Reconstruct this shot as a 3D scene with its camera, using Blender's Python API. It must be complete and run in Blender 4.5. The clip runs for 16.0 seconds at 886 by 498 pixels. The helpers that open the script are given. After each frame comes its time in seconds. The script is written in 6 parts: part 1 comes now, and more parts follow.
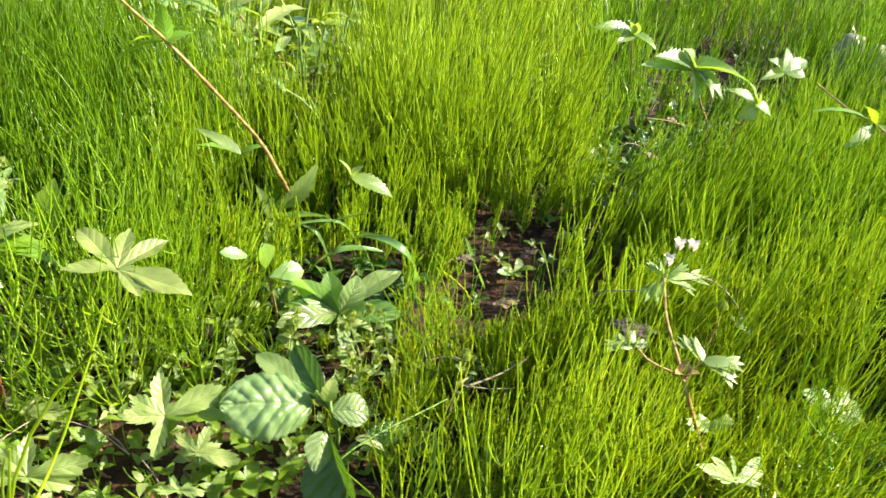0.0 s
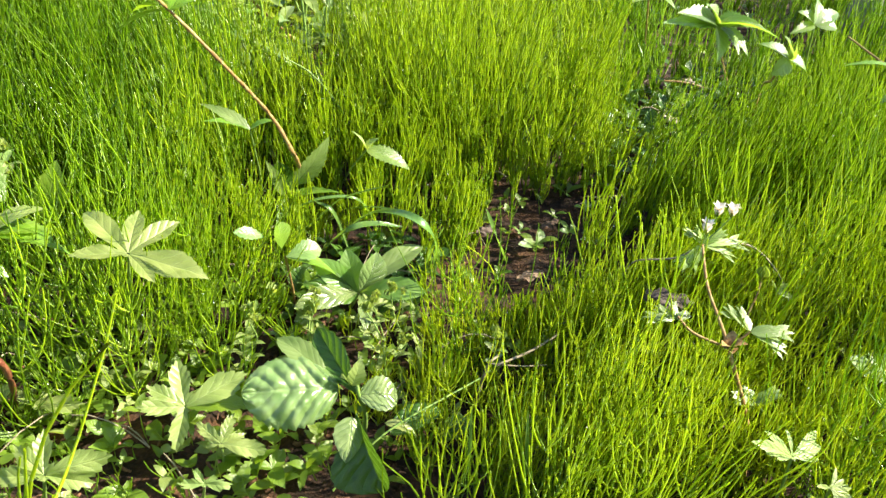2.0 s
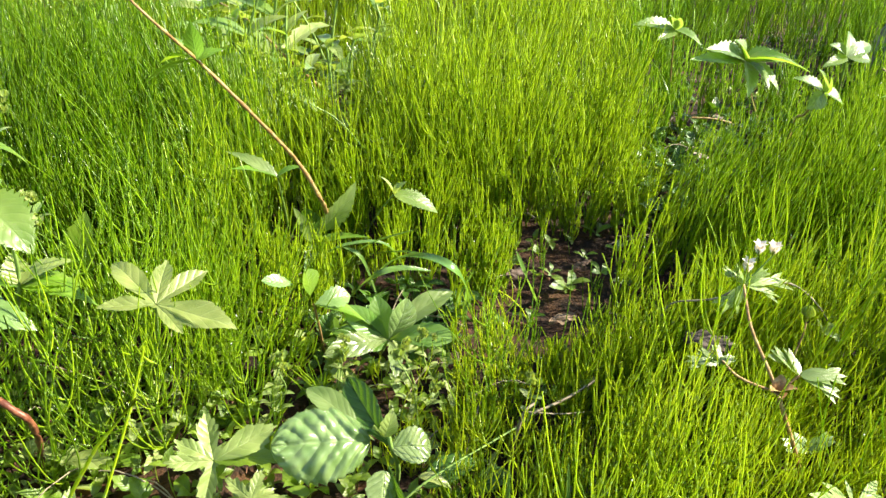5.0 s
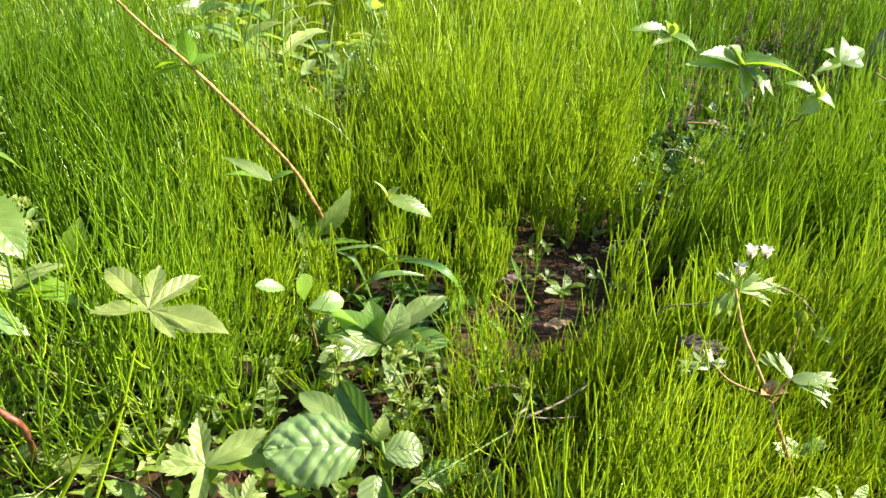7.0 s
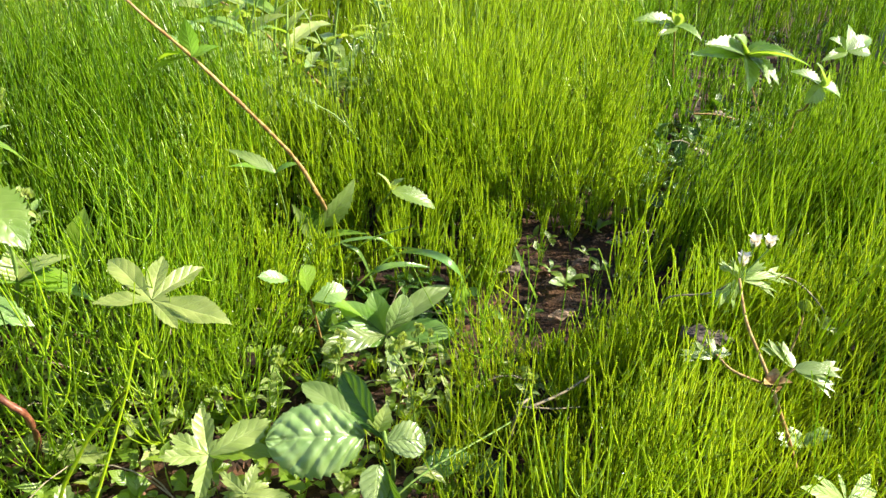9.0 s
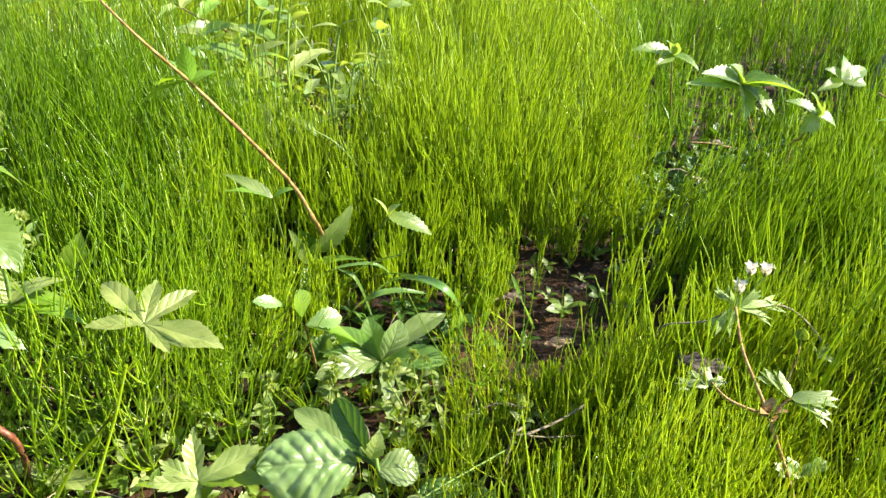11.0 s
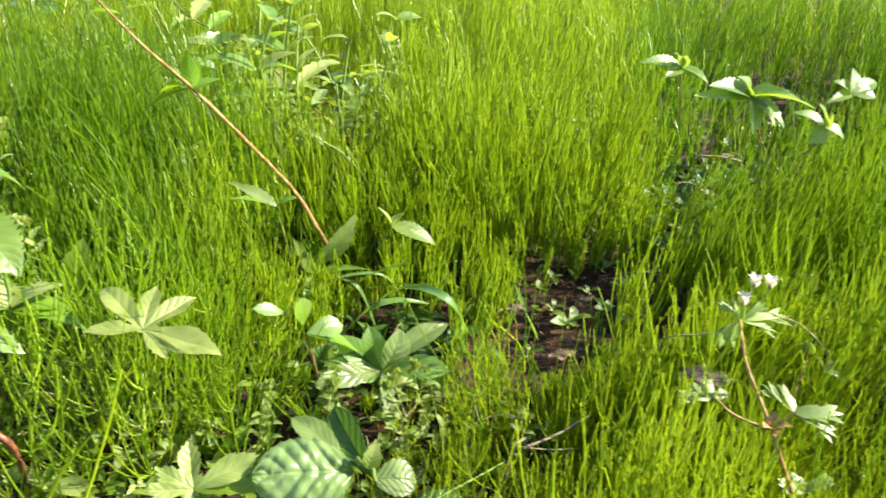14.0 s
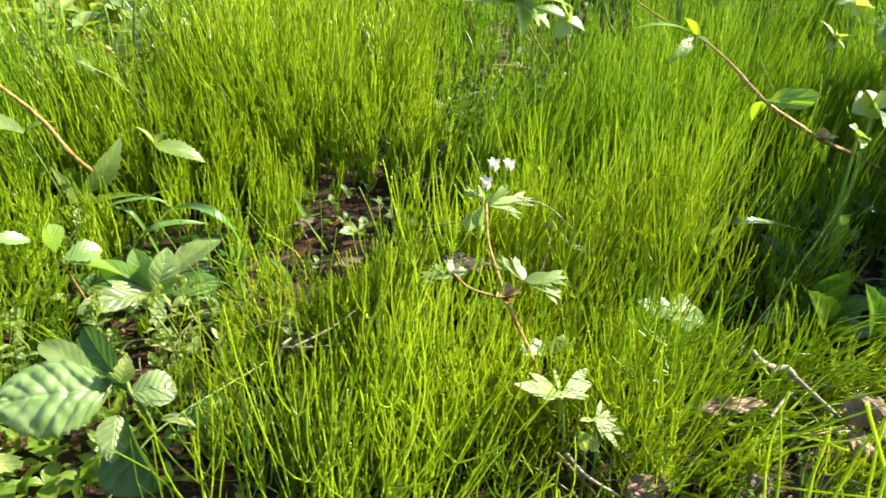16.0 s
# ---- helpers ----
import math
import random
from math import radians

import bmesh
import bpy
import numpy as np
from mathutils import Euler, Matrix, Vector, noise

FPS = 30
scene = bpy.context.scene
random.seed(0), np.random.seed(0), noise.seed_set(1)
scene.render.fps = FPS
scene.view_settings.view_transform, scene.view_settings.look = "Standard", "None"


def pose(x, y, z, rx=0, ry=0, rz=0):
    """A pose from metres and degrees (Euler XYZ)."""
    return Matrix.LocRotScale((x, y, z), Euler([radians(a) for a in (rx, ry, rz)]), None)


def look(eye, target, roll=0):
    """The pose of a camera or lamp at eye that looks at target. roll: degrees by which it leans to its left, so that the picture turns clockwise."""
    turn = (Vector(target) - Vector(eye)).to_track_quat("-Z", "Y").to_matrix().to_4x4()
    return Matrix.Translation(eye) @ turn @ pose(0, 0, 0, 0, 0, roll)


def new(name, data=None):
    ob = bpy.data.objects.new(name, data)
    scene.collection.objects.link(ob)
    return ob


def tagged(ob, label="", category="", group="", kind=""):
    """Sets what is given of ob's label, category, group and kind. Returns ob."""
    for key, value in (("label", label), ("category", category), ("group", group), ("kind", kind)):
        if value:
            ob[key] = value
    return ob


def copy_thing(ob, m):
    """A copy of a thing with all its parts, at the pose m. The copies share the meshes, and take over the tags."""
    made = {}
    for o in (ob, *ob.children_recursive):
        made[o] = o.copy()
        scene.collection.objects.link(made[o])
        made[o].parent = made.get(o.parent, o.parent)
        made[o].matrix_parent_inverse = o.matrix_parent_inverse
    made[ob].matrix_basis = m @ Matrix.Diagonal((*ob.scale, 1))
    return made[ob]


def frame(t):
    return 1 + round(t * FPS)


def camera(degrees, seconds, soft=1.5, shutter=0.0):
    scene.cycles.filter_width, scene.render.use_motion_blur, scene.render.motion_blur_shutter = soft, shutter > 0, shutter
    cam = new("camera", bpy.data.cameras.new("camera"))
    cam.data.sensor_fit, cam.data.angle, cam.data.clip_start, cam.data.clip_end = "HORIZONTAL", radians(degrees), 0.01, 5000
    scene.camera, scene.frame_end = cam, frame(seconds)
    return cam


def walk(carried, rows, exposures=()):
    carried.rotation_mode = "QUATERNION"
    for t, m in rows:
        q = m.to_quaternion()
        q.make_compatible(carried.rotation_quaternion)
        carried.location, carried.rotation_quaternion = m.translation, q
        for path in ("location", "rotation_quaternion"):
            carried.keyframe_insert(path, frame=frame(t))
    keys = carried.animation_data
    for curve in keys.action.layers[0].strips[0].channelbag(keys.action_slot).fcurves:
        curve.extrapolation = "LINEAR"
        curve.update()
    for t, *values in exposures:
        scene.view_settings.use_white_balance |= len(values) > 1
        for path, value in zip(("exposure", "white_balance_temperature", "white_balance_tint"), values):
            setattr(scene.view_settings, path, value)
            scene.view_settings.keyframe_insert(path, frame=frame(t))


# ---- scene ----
cam = camera(60.7, 16.0, soft=1.5, shutter=0.4)
# seconds, eye, yaw to the left, pitch up, lean to the left
ROWS = [
    (0, 0.0519, -0.0192, 0.5671, 0.86, -29.24, 5.75),
    (0.5, 0.0426, -0.0086, 0.5632, 2.03, -30.04, 4.15),
    (1, 0.0384, 0.0069, 0.5549, 1.73, -29.86, 3.66),
    (1.5, 0.0281, 0.0128, 0.5484, 1.25, -30.57, 3.38),
    (2, 0.0294, 0.0124, 0.5458, 0.93, -31.20, 3.90),
    (2.5, 0.0307, 0.0121, 0.5488, 1.66, -29.83, 3.09),
    (3, 0.0262, 0.0170, 0.5491, 2.71, -27.94, 2.27),
    (3.5, 0.0190, 0.0244, 0.5416, 3.07, -28.46, 2.52),
    (6, 0.0251, 0.0278, 0.5391, 3.31, -28.03, 1.26),
    (6.5, 0.0253, 0.0279, 0.5376, 3.47, -28.24, 1.43),
    (7, 0.0307, 0.0263, 0.5408, 3.35, -27.78, 1.57),
    (7.5, 0.0375, 0.0258, 0.5410, 3.36, -27.66, 1.13),
    (8, 0.0291, 0.0205, 0.5426, 3.42, -27.44, 1.28),
    (8.5, 0.0324, 0.0246, 0.5391, 3.96, -28.35, 1.00),
    (11, 0.0415, 0.0267, 0.5356, 4.14, -26.16, 1.45),
    (11.5, 0.0397, 0.0300, 0.5352, 5.66, -25.46, 0.90),
    (12, 0.0399, 0.0288, 0.5355, 5.77, -24.83, 1.28),
    (12.5, 0.0410, 0.0286, 0.5347, 6.09, -25.13, 1.08),
    (13, 0.0392, 0.0328, 0.5330, 6.26, -25.19, 1.24),
    (13.5, 0.0381, 0.0330, 0.5315, 6.16, -25.23, 1.49),
    (14, 0.0526, 0.0295, 0.5298, 5.25, -25.13, 1.51),
    (14.5, 0.1141, 0.0281, 0.5209, -1.10, -27.17, 3.93),
    (14.6, 0.1175, 0.0286, 0.5186, -2.59, -28.43, 5.04),
    (15, 0.1288, 0.0144, 0.5184, -5.02, -28.32, 4.77),
    (15.5, 0.1583, 0.0048, 0.5069, -8.69, -29.78, 3.15),
    (16, 0.1513, 0.0044, 0.5059, -6.79, -29.52, 2.05),
]


def eye_pose(x, y, z, yaw, pitch, roll):
    return Matrix.Translation((x, y, z)) @ pose(0, 0, 0, 0, 0, yaw) @ pose(0, 0, 0, 90 + pitch) @ pose(0, 0, 0, 0, 0, roll)


walk(cam, [(t, eye_pose(*row)) for t, *row in ROWS], [(0.0, 1.99), (3.5, 1.99), (6.0, 1.90), (13.5, 1.88), (14.5, 1.93), (16.0, 2.0)])

# ---- light ----
SUN = Vector((0.72, 0.08, 0.52)).normalized()
sun_data = bpy.data.lights.new("sun", "SUN")
sun_data.energy, sun_data.angle, sun_data.color = 5.0, radians(0.6), (1.0, 0.90, 0.75)
sun_ob = new("sun", sun_data)
sun_ob.matrix_world = look(SUN * 20, (0, 0, 0))
world = bpy.data.worlds.new("sky")
scene.world = world
world.use_nodes = True
sky = world.node_tree.nodes.new("ShaderNodeTexSky")
sky.sky_type, sky.sun_disc = "NISHITA", False
sky.sun_elevation = math.asin(SUN.z)
sky.sun_rotation = math.atan2(SUN.x, SUN.y)
world.node_tree.links.new(sky.outputs[0], world.node_tree.nodes["Background"].inputs[0])
world.node_tree.nodes["Background"].inputs[1].default_value = 0.09


# ---- materials ----
def material(name):
    m = bpy.data.materials.new(name)
    m.use_nodes = True
    nt = m.node_tree
    return m, nt, nt.nodes["Principled BSDF"], nt.nodes["Material Output"]


def node(nt, kind, **settings):
    n = nt.nodes.new("ShaderNode" + kind)
    for key, value in settings.items():
        n.inputs[key.replace("_", " ")].default_value = value
    return n


def ramp(nt, source, stops):
    r = nt.nodes.new("ShaderNodeValToRGB")
    while len(r.color_ramp.elements) < len(stops):
        r.color_ramp.elements.new(0.5)
    for e, (at, c) in zip(r.color_ramp.elements, stops):
        e.position, e.color = at, (*c, 1)
    nt.links.new(source, r.inputs[0])
    return r.outputs[0]


def mixed(nt, fac, a, b, kind="MIX"):
    m = nt.nodes.new("ShaderNodeMix")
    m.data_type, m.blend_type = "RGBA", kind
    for socket, value in ((m.inputs[0], fac), (m.inputs[6], a), (m.inputs[7], b)):
        if isinstance(value, (int, float)):
            socket.default_value = value
        elif isinstance(value, tuple):
            socket.default_value = (*value, 1)
        else:
            nt.links.new(value, socket)
    return m.outputs[2]


def maths(nt, op, a, b=0.0, c=0.0):
    m = nt.nodes.new("ShaderNodeMath")
    m.operation = op
    for socket, value in zip(m.inputs, (a, b, c)):
        if isinstance(value, (int, float)):
            socket.default_value = value
        else:
            nt.links.new(value, socket)
    return m.outputs[0]


def noise_tex(nt, scale, detail=3.0, vector=None):
    n = node(nt, "TexNoise", Scale=scale, Detail=detail)
    if vector is None:
        vector = nt.nodes.new("ShaderNodeNewGeometry").outputs["Position"]
    nt.links.new(vector, n.inputs["Vector"])
    return n.outputs["Fac"]


def leafy(name, dark, light, through_colour, share=0.4, rough=0.45, veins=0.5, teeth_gloss=0.5, relief=0.18, vein_count=7.0, sheen=0.05):
    """A leaf: glossy skin over a body that lets light through, with a midrib and side veins laid out along the blade."""
    m, nt, skin, out = material(name)
    uv = nt.nodes.new("ShaderNodeUVMap")
    split = nt.nodes.new("ShaderNodeSeparateXYZ")
    nt.links.new(uv.outputs[0], split.inputs[0])
    across = maths(nt, "ABSOLUTE", split.outputs[1])
    rib = maths(nt, "SUBTRACT", 1.0, maths(nt, "MULTIPLY", across, 14.0))
    rib = maths(nt, "MAXIMUM", rib, 0.0)
    slant = maths(nt, "SUBTRACT", split.outputs[0], maths(nt, "MULTIPLY", across, 0.30))
    wave = maths(nt, "ABSOLUTE", maths(nt, "SINE", maths(nt, "MULTIPLY", slant, vein_count * 3.1416)))
    side = maths(nt, "POWER", maths(nt, "SUBTRACT", 1.0, wave), 6.0)
    net = nt.nodes.new("ShaderNodeTexVoronoi")
    net.feature = "DISTANCE_TO_EDGE"
    net.inputs["Scale"].default_value = 420.0
    nt.links.new(nt.nodes.new("ShaderNodeNewGeometry").outputs["Position"], net.inputs["Vector"])
    mesh_veins = maths(nt, "LESS_THAN", net.outputs["Distance"], 0.07)
    side = maths(nt, "MAXIMUM", side, maths(nt, "MULTIPLY", mesh_veins, 0.28))
    vein = maths(nt, "MAXIMUM", rib, maths(nt, "MULTIPLY", side, 0.7))
    blotch = noise_tex(nt, 55.0, 4.0)
    grain = noise_tex(nt, 620.0, 2.0)
    body = ramp(nt, blotch, [(0.32, dark), (0.68, light)])
    body = mixed(nt, maths(nt, "MULTIPLY", grain, 0.25), body, light)
    each = nt.nodes.new("ShaderNodeObjectInfo")
    tint = node(nt, "HueSaturation", Saturation=1.0)
    nt.links.new(body, tint.inputs["Color"])
    nt.links.new(maths(nt, "MULTIPLY_ADD", each.outputs["Random"], 0.03, 0.485), tint.inputs["Hue"])
    nt.links.new(maths(nt, "MULTIPLY_ADD", each.outputs["Random"], 0.35, 0.82), tint.inputs["Value"])
    body = mixed(nt, maths(nt, "MULTIPLY", vein, veins), tint.outputs[0], tuple(min(1, c * 1.6 + 0.06) for c in light))
    nt.links.new(body, skin.inputs["Base Color"])
    skin.inputs["Roughness"].default_value = rough
    skin.inputs["Specular IOR Level"].default_value = teeth_gloss
    skin.inputs["Sheen Weight"].default_value = sheen
    skin.inputs["Sheen Roughness"].default_value = 0.35
    height = maths(nt, "ADD", maths(nt, "MULTIPLY", maths(nt, "POWER", wave, 0.6), 0.7), maths(nt, "MULTIPLY", blotch, 1.2))
    height = maths(nt, "SUBTRACT", height, maths(nt, "MULTIPLY", mesh_veins, 0.12))
    height = maths(nt, "SUBTRACT", height, maths(nt, "MULTIPLY", rib, 0.8))
    bump = node(nt, "Bump", Strength=relief, Distance=0.0015)
    nt.links.new(height, bump.inputs["Height"])
    nt.links.new(bump.outputs[0], skin.inputs["Normal"])
    lit = nt.nodes.new("ShaderNodeBsdfTranslucent")
    glow = mixed(nt, maths(nt, "MULTIPLY", vein, 0.5), through_colour, tuple(c * 0.6 for c in through_colour))
    nt.links.new(glow, lit.inputs["Color"])
    nt.links.new(bump.outputs[0], lit.inputs["Normal"])
    mix = nt.nodes.new("ShaderNodeMixShader")
    mix.inputs[0].default_value = share
    nt.links.new(skin.outputs[0], mix.inputs[1])
    nt.links.new(lit.outputs[0], mix.inputs[2])
    nt.links.new(mix.outputs[0], out.inputs["Surface"])
    return m


def stemmy(name, low, high, through_colour, share=0.3, rough=0.5, joint=(0.30, 0.42, 0.12), pitch=0.021):
    """Thin jointed green stems: colour differs from stem to stem, with a paler ring at every joint."""
    m, nt, skin, out = material(name)
    island = nt.nodes.new("ShaderNodeNewGeometry").outputs["Random Per Island"]
    each = nt.nodes.new("ShaderNodeObjectInfo").outputs["Random"]
    island = maths(nt, "FRACT", maths(nt, "ADD", island, each))
    patch = noise_tex(nt, 4.0, 4.0)
    pick = maths(nt, "MULTIPLY_ADD", patch, 0.5, maths(nt, "MULTIPLY", island, 0.7))
    body = ramp(nt, pick, [(0.25, low), (0.88, high)])
    uv = nt.nodes.new("ShaderNodeUVMap")
    split = nt.nodes.new("ShaderNodeSeparateXYZ")
    nt.links.new(uv.outputs[0], split.inputs[0])
    ring = maths(nt, "FRACT", maths(nt, "MULTIPLY", split.outputs[0], 1.0 / pitch))
    ring = maths(nt, "LESS_THAN", ring, 0.09)
    body = mixed(nt, maths(nt, "MULTIPLY", ring, 0.65), body, joint)
    nt.links.new(body, skin.inputs["Base Color"])
    skin.inputs["Roughness"].default_value = rough
    skin.inputs["Specular IOR Level"].default_value = 0.45
    lit = nt.nodes.new("ShaderNodeBsdfTranslucent")
    glow = mixed(nt, pick, tuple(c * 0.5 for c in through_colour), tuple(min(1.0, c * 1.15) for c in through_colour))
    nt.links.new(glow, lit.inputs["Color"])
    mix = nt.nodes.new("ShaderNodeMixShader")
    mix.inputs[0].default_value = share
    nt.links.new(skin.outputs[0], mix.inputs[1])
    nt.links.new(lit.outputs[0], mix.inputs[2])
    nt.links.new(mix.outputs[0], out.inputs["Surface"])
    return m


def matt(name, stops, scale, rough=0.8, relief=0.5, distance=0.002, fine=400.0, gloss=0.3):
    """A plain opaque surface with blotches, fine grain and relief."""
    m, nt, skin, out = material(name)
    big, small = noise_tex(nt, scale, 5.0), noise_tex(nt, fine, 3.0)
    both = maths(nt, "MULTIPLY_ADD", small, 0.35, maths(nt, "MULTIPLY", big, 0.7))
    nt.links.new(ramp(nt, both, stops), skin.inputs["Base Color"])
    skin.inputs["Roughness"].default_value = rough
    skin.inputs["Specular IOR Level"].default_value = gloss
    bump = node(nt, "Bump", Strength=relief, Distance=distance)
    nt.links.new(both, bump.inputs["Height"])
    nt.links.new(bump.outputs[0], skin.inputs["Normal"])
    return m


# Deep and mid greens are the horsetail green with shade put in.
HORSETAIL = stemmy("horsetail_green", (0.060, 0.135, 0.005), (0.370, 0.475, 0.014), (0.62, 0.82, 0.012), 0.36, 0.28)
DEEP_SHADED_HORSETAIL = stemmy("horsetail_deep_green_shaded", (0.040, 0.110, 0.004), (0.225, 0.350, 0.010), (0.42, 0.68, 0.010), 0.36, 0.28)
HALF_SHADED_HORSETAIL = stemmy("horsetail_mid_green_shaded", (0.048, 0.120, 0.004), (0.290, 0.405, 0.012), (0.50, 0.74, 0.010), 0.36, 0.28)
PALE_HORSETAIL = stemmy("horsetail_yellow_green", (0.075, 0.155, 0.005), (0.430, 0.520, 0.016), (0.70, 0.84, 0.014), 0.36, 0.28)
LEAF = leafy("soft_leaf", (0.065, 0.145, 0.010), (0.150, 0.250, 0.020), (0.42, 0.64, 0.02), 0.36, 0.36, 0.35, 0.5, 0.3, 7.0, 0.0)
PALE_LEAF = leafy("pale_leaf", (0.130, 0.205, 0.036), (0.280, 0.355, 0.100), (0.52, 0.64, 0.06), 0.38, 0.38, 0.32, 0.6, 0.38, 6.0, 0.03)
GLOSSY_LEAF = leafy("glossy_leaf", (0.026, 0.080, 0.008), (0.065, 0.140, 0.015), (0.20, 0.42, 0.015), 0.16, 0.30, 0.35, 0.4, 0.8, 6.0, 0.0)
NETTLE_LEAF = leafy("nettle_leaf", (0.075, 0.160, 0.020), (0.180, 0.280, 0.060), (0.42, 0.66, 0.04), 0.42, 0.34, 0.25, 0.6, 0.28, 8.0, 0.02)
GREY_LEAF = leafy("grey_green_leaf", (0.085, 0.155, 0.028), (0.180, 0.260, 0.075), (0.44, 0.62, 0.06), 0.32, 0.32, 0.2, 0.65, 0.25, 7.0, 0.02)
CRINKLED_LEAF = leafy("crinkled_leaf", (0.085, 0.150, 0.035), (0.180, 0.255, 0.085), (0.36, 0.56, 0.04), 0.22, 0.30, 0.25, 0.8, 0.7, 6.0, 0.04)
BLADE = leafy("grass_blade", (0.055, 0.130, 0.020), (0.110, 0.205, 0.040), (0.30, 0.52, 0.05), 0.35, 0.22, 0.2, 0.9, 0.2, 0.01, 0.0)
DEAD_LEAF = leafy("dead_leaf", (0.080, 0.048, 0.026), (0.290, 0.200, 0.120), (0.30, 0.18, 0.08), 0.15, 0.65, 0.4, 0.3, 0.8, 6.0)
DARK_DEAD_LEAF = leafy("rotten_leaf", (0.020, 0.016, 0.012), (0.110, 0.080, 0.055), (0.12, 0.08, 0.04), 0.05, 0.7, 0.4, 0.3, 0.5, 6.0)
GREEN_STEM = matt("green_stalk", [(0.3, (0.09, 0.18, 0.03)), (0.7, (0.22, 0.32, 0.07))], 60, 0.45, 0.3, 0.001)
RED_STEM = matt("red_stalk", [(0.3, (0.12, 0.07, 0.025)), (0.5, (0.25, 0.145, 0.048)), (0.7, (0.38, 0.31, 0.12))], 110, 0.45, 1.0, 0.002)
DARK_RED_STEM = matt("dark_red_stalk", [(0.3, (0.045, 0.018, 0.010)), (0.5, (0.12, 0.040, 0.020)), (0.7, (0.26, 0.11, 0.05))], 120, 0.4, 0.6, 0.001)
DRY_STALK = matt("dry_stalk", [(0.3, (0.09, 0.07, 0.04)), (0.7, (0.30, 0.26, 0.17))], 90, 0.6, 0.5, 0.001)
SOIL = matt("soil", [(0.30, (0.004, 0.0025, 0.0015)), (0.48, (0.016, 0.008, 0.003)), (0.60, (0.045, 0.020, 0.007)), (0.78, (0.110, 0.055, 0.020))], 28, 0.9, 1.0, 0.010, 230)
CRUMB = matt("bark_crumbs", [(0.3, (0.035, 0.020, 0.012)), (0.55, (0.150, 0.075, 0.040)), (0.75, (0.280, 0.170, 0.095))], 60, 0.85, 0.8, 0.002)
STONE = matt("grey_stone", [(0.3, (0.11, 0.10, 0.085)), (0.7, (0.38, 0.35, 0.29))], 25, 0.75, 0.8, 0.004)
PETAL = leafy("white_petal", (0.78, 0.68, 0.60), (0.90, 0.84, 0.74), (0.90, 0.82, 0.68), 0.45, 0.5, 0.1, 0.4, 0.1)
DEW = matt("dew", [(0.3, (0.75, 0.78, 0.75)), (0.7, (0.85, 0.88, 0.85))], 300, 0.04, 0.0, 0.001, 400, 1.0)


# ---- building helpers ----
def thing(name, base, label, category, group=""):
    ob = new(name)
    ob.empty_display_size = 0.03
    ob.location = base
    return tagged(ob, label, category, group)


def origin(parent):
    while parent.parent:
        parent = parent.parent
    return np.array(parent.location)


def mesh_of(name, verts, faces, mat, uvs=None):
    """A smooth mesh from arrays: verts (n, 3), faces (m, 3 or 4), uvs (n, 2) by vertex."""
    verts, faces = np.asarray(verts, np.float32), np.asarray(faces, np.int32)
    me = bpy.data.meshes.new(name)
    me.vertices.add(len(verts))
    me.vertices.foreach_set("co", verts.ravel())
    k = faces.shape[1]
    me.loops.add(faces.size)
    me.loops.foreach_set("vertex_index", faces.ravel())
    me.polygons.add(len(faces))
    me.polygons.foreach_set("loop_start", np.arange(len(faces), dtype=np.int32) * k)
    if uvs is not None:
        layer = me.uv_layers.new(name="UVMap")
        layer.data.foreach_set("uv", np.asarray(uvs, np.float32)[faces.ravel()].ravel())
    me.polygons.foreach_set("use_smooth", np.ones(len(faces), bool))
    me.update(calc_edges=True)
    me.materials.append(mat)
    return me


def part(name, shape, mat, parent=None, label=""):
    """One mesh object from (verts, faces, uvs) in world places, under a thing or a part."""
    verts, faces, uvs = shape
    if parent:
        verts = np.asarray(verts) - origin(parent)
    ob = new(name, mesh_of(name, verts, faces, mat, uvs))
    ob.parent = parent
    return tagged(ob, label)


def merged(shapes):
    verts, faces, uvs, n = [], [], [], 0
    for v, f, u in shapes:
        verts.append(v), faces.append(np.asarray(f) + n), uvs.append(u)
        n += len(v)
    return np.concatenate(verts), np.concatenate(faces), np.concatenate(uvs)


def tubes(paths, radii, sides=4):
    """Many tubes at once: paths (n, k, 3), radii (n, k) or (k,). u runs in metres along each tube."""
    paths = np.asarray(paths, float)
    n, k, _ = paths.shape
    radii = np.broadcast_to(np.asarray(radii, float), (n, k))
    along = np.gradient(paths, axis=1)
    along /= np.linalg.norm(along, axis=2, keepdims=True) + 1e-9
    ref = np.where(np.abs(along[..., 2:3]) > 0.8, np.array([1.0, 0, 0]), np.array([0, 0, 1.0]))
    a = np.cross(along, ref)
    a /= np.linalg.norm(a, axis=2, keepdims=True) + 1e-9
    b = np.cross(along, a)
    ang = np.arange(sides) * 2 * np.pi / sides
    ring = a[:, :, None] * np.cos(ang)[:, None] + b[:, :, None] * np.sin(ang)[:, None]
    verts = paths[:, :, None] + ring * radii[:, :, None, None]
    step = np.linalg.norm(np.diff(paths, axis=1), axis=2)
    far = np.concatenate([np.zeros((n, 1)), np.cumsum(step, 1)], 1)
    uvs = np.stack([np.broadcast_to(far[:, :, None], (n, k, sides)), np.broadcast_to(ang / 6.3, (n, k, sides))], -1)
    base = (np.arange(n)[:, None, None] * k + np.arange(k - 1)[None, :, None]) * sides
    s, s2 = np.arange(sides), (np.arange(sides) + 1) % sides
    faces = np.stack([base + s, base + s2, base + sides + s2, base + sides + s], -1).reshape(-1, 4)
    return verts.reshape(-1, 3), faces, uvs.reshape(-1, 2)


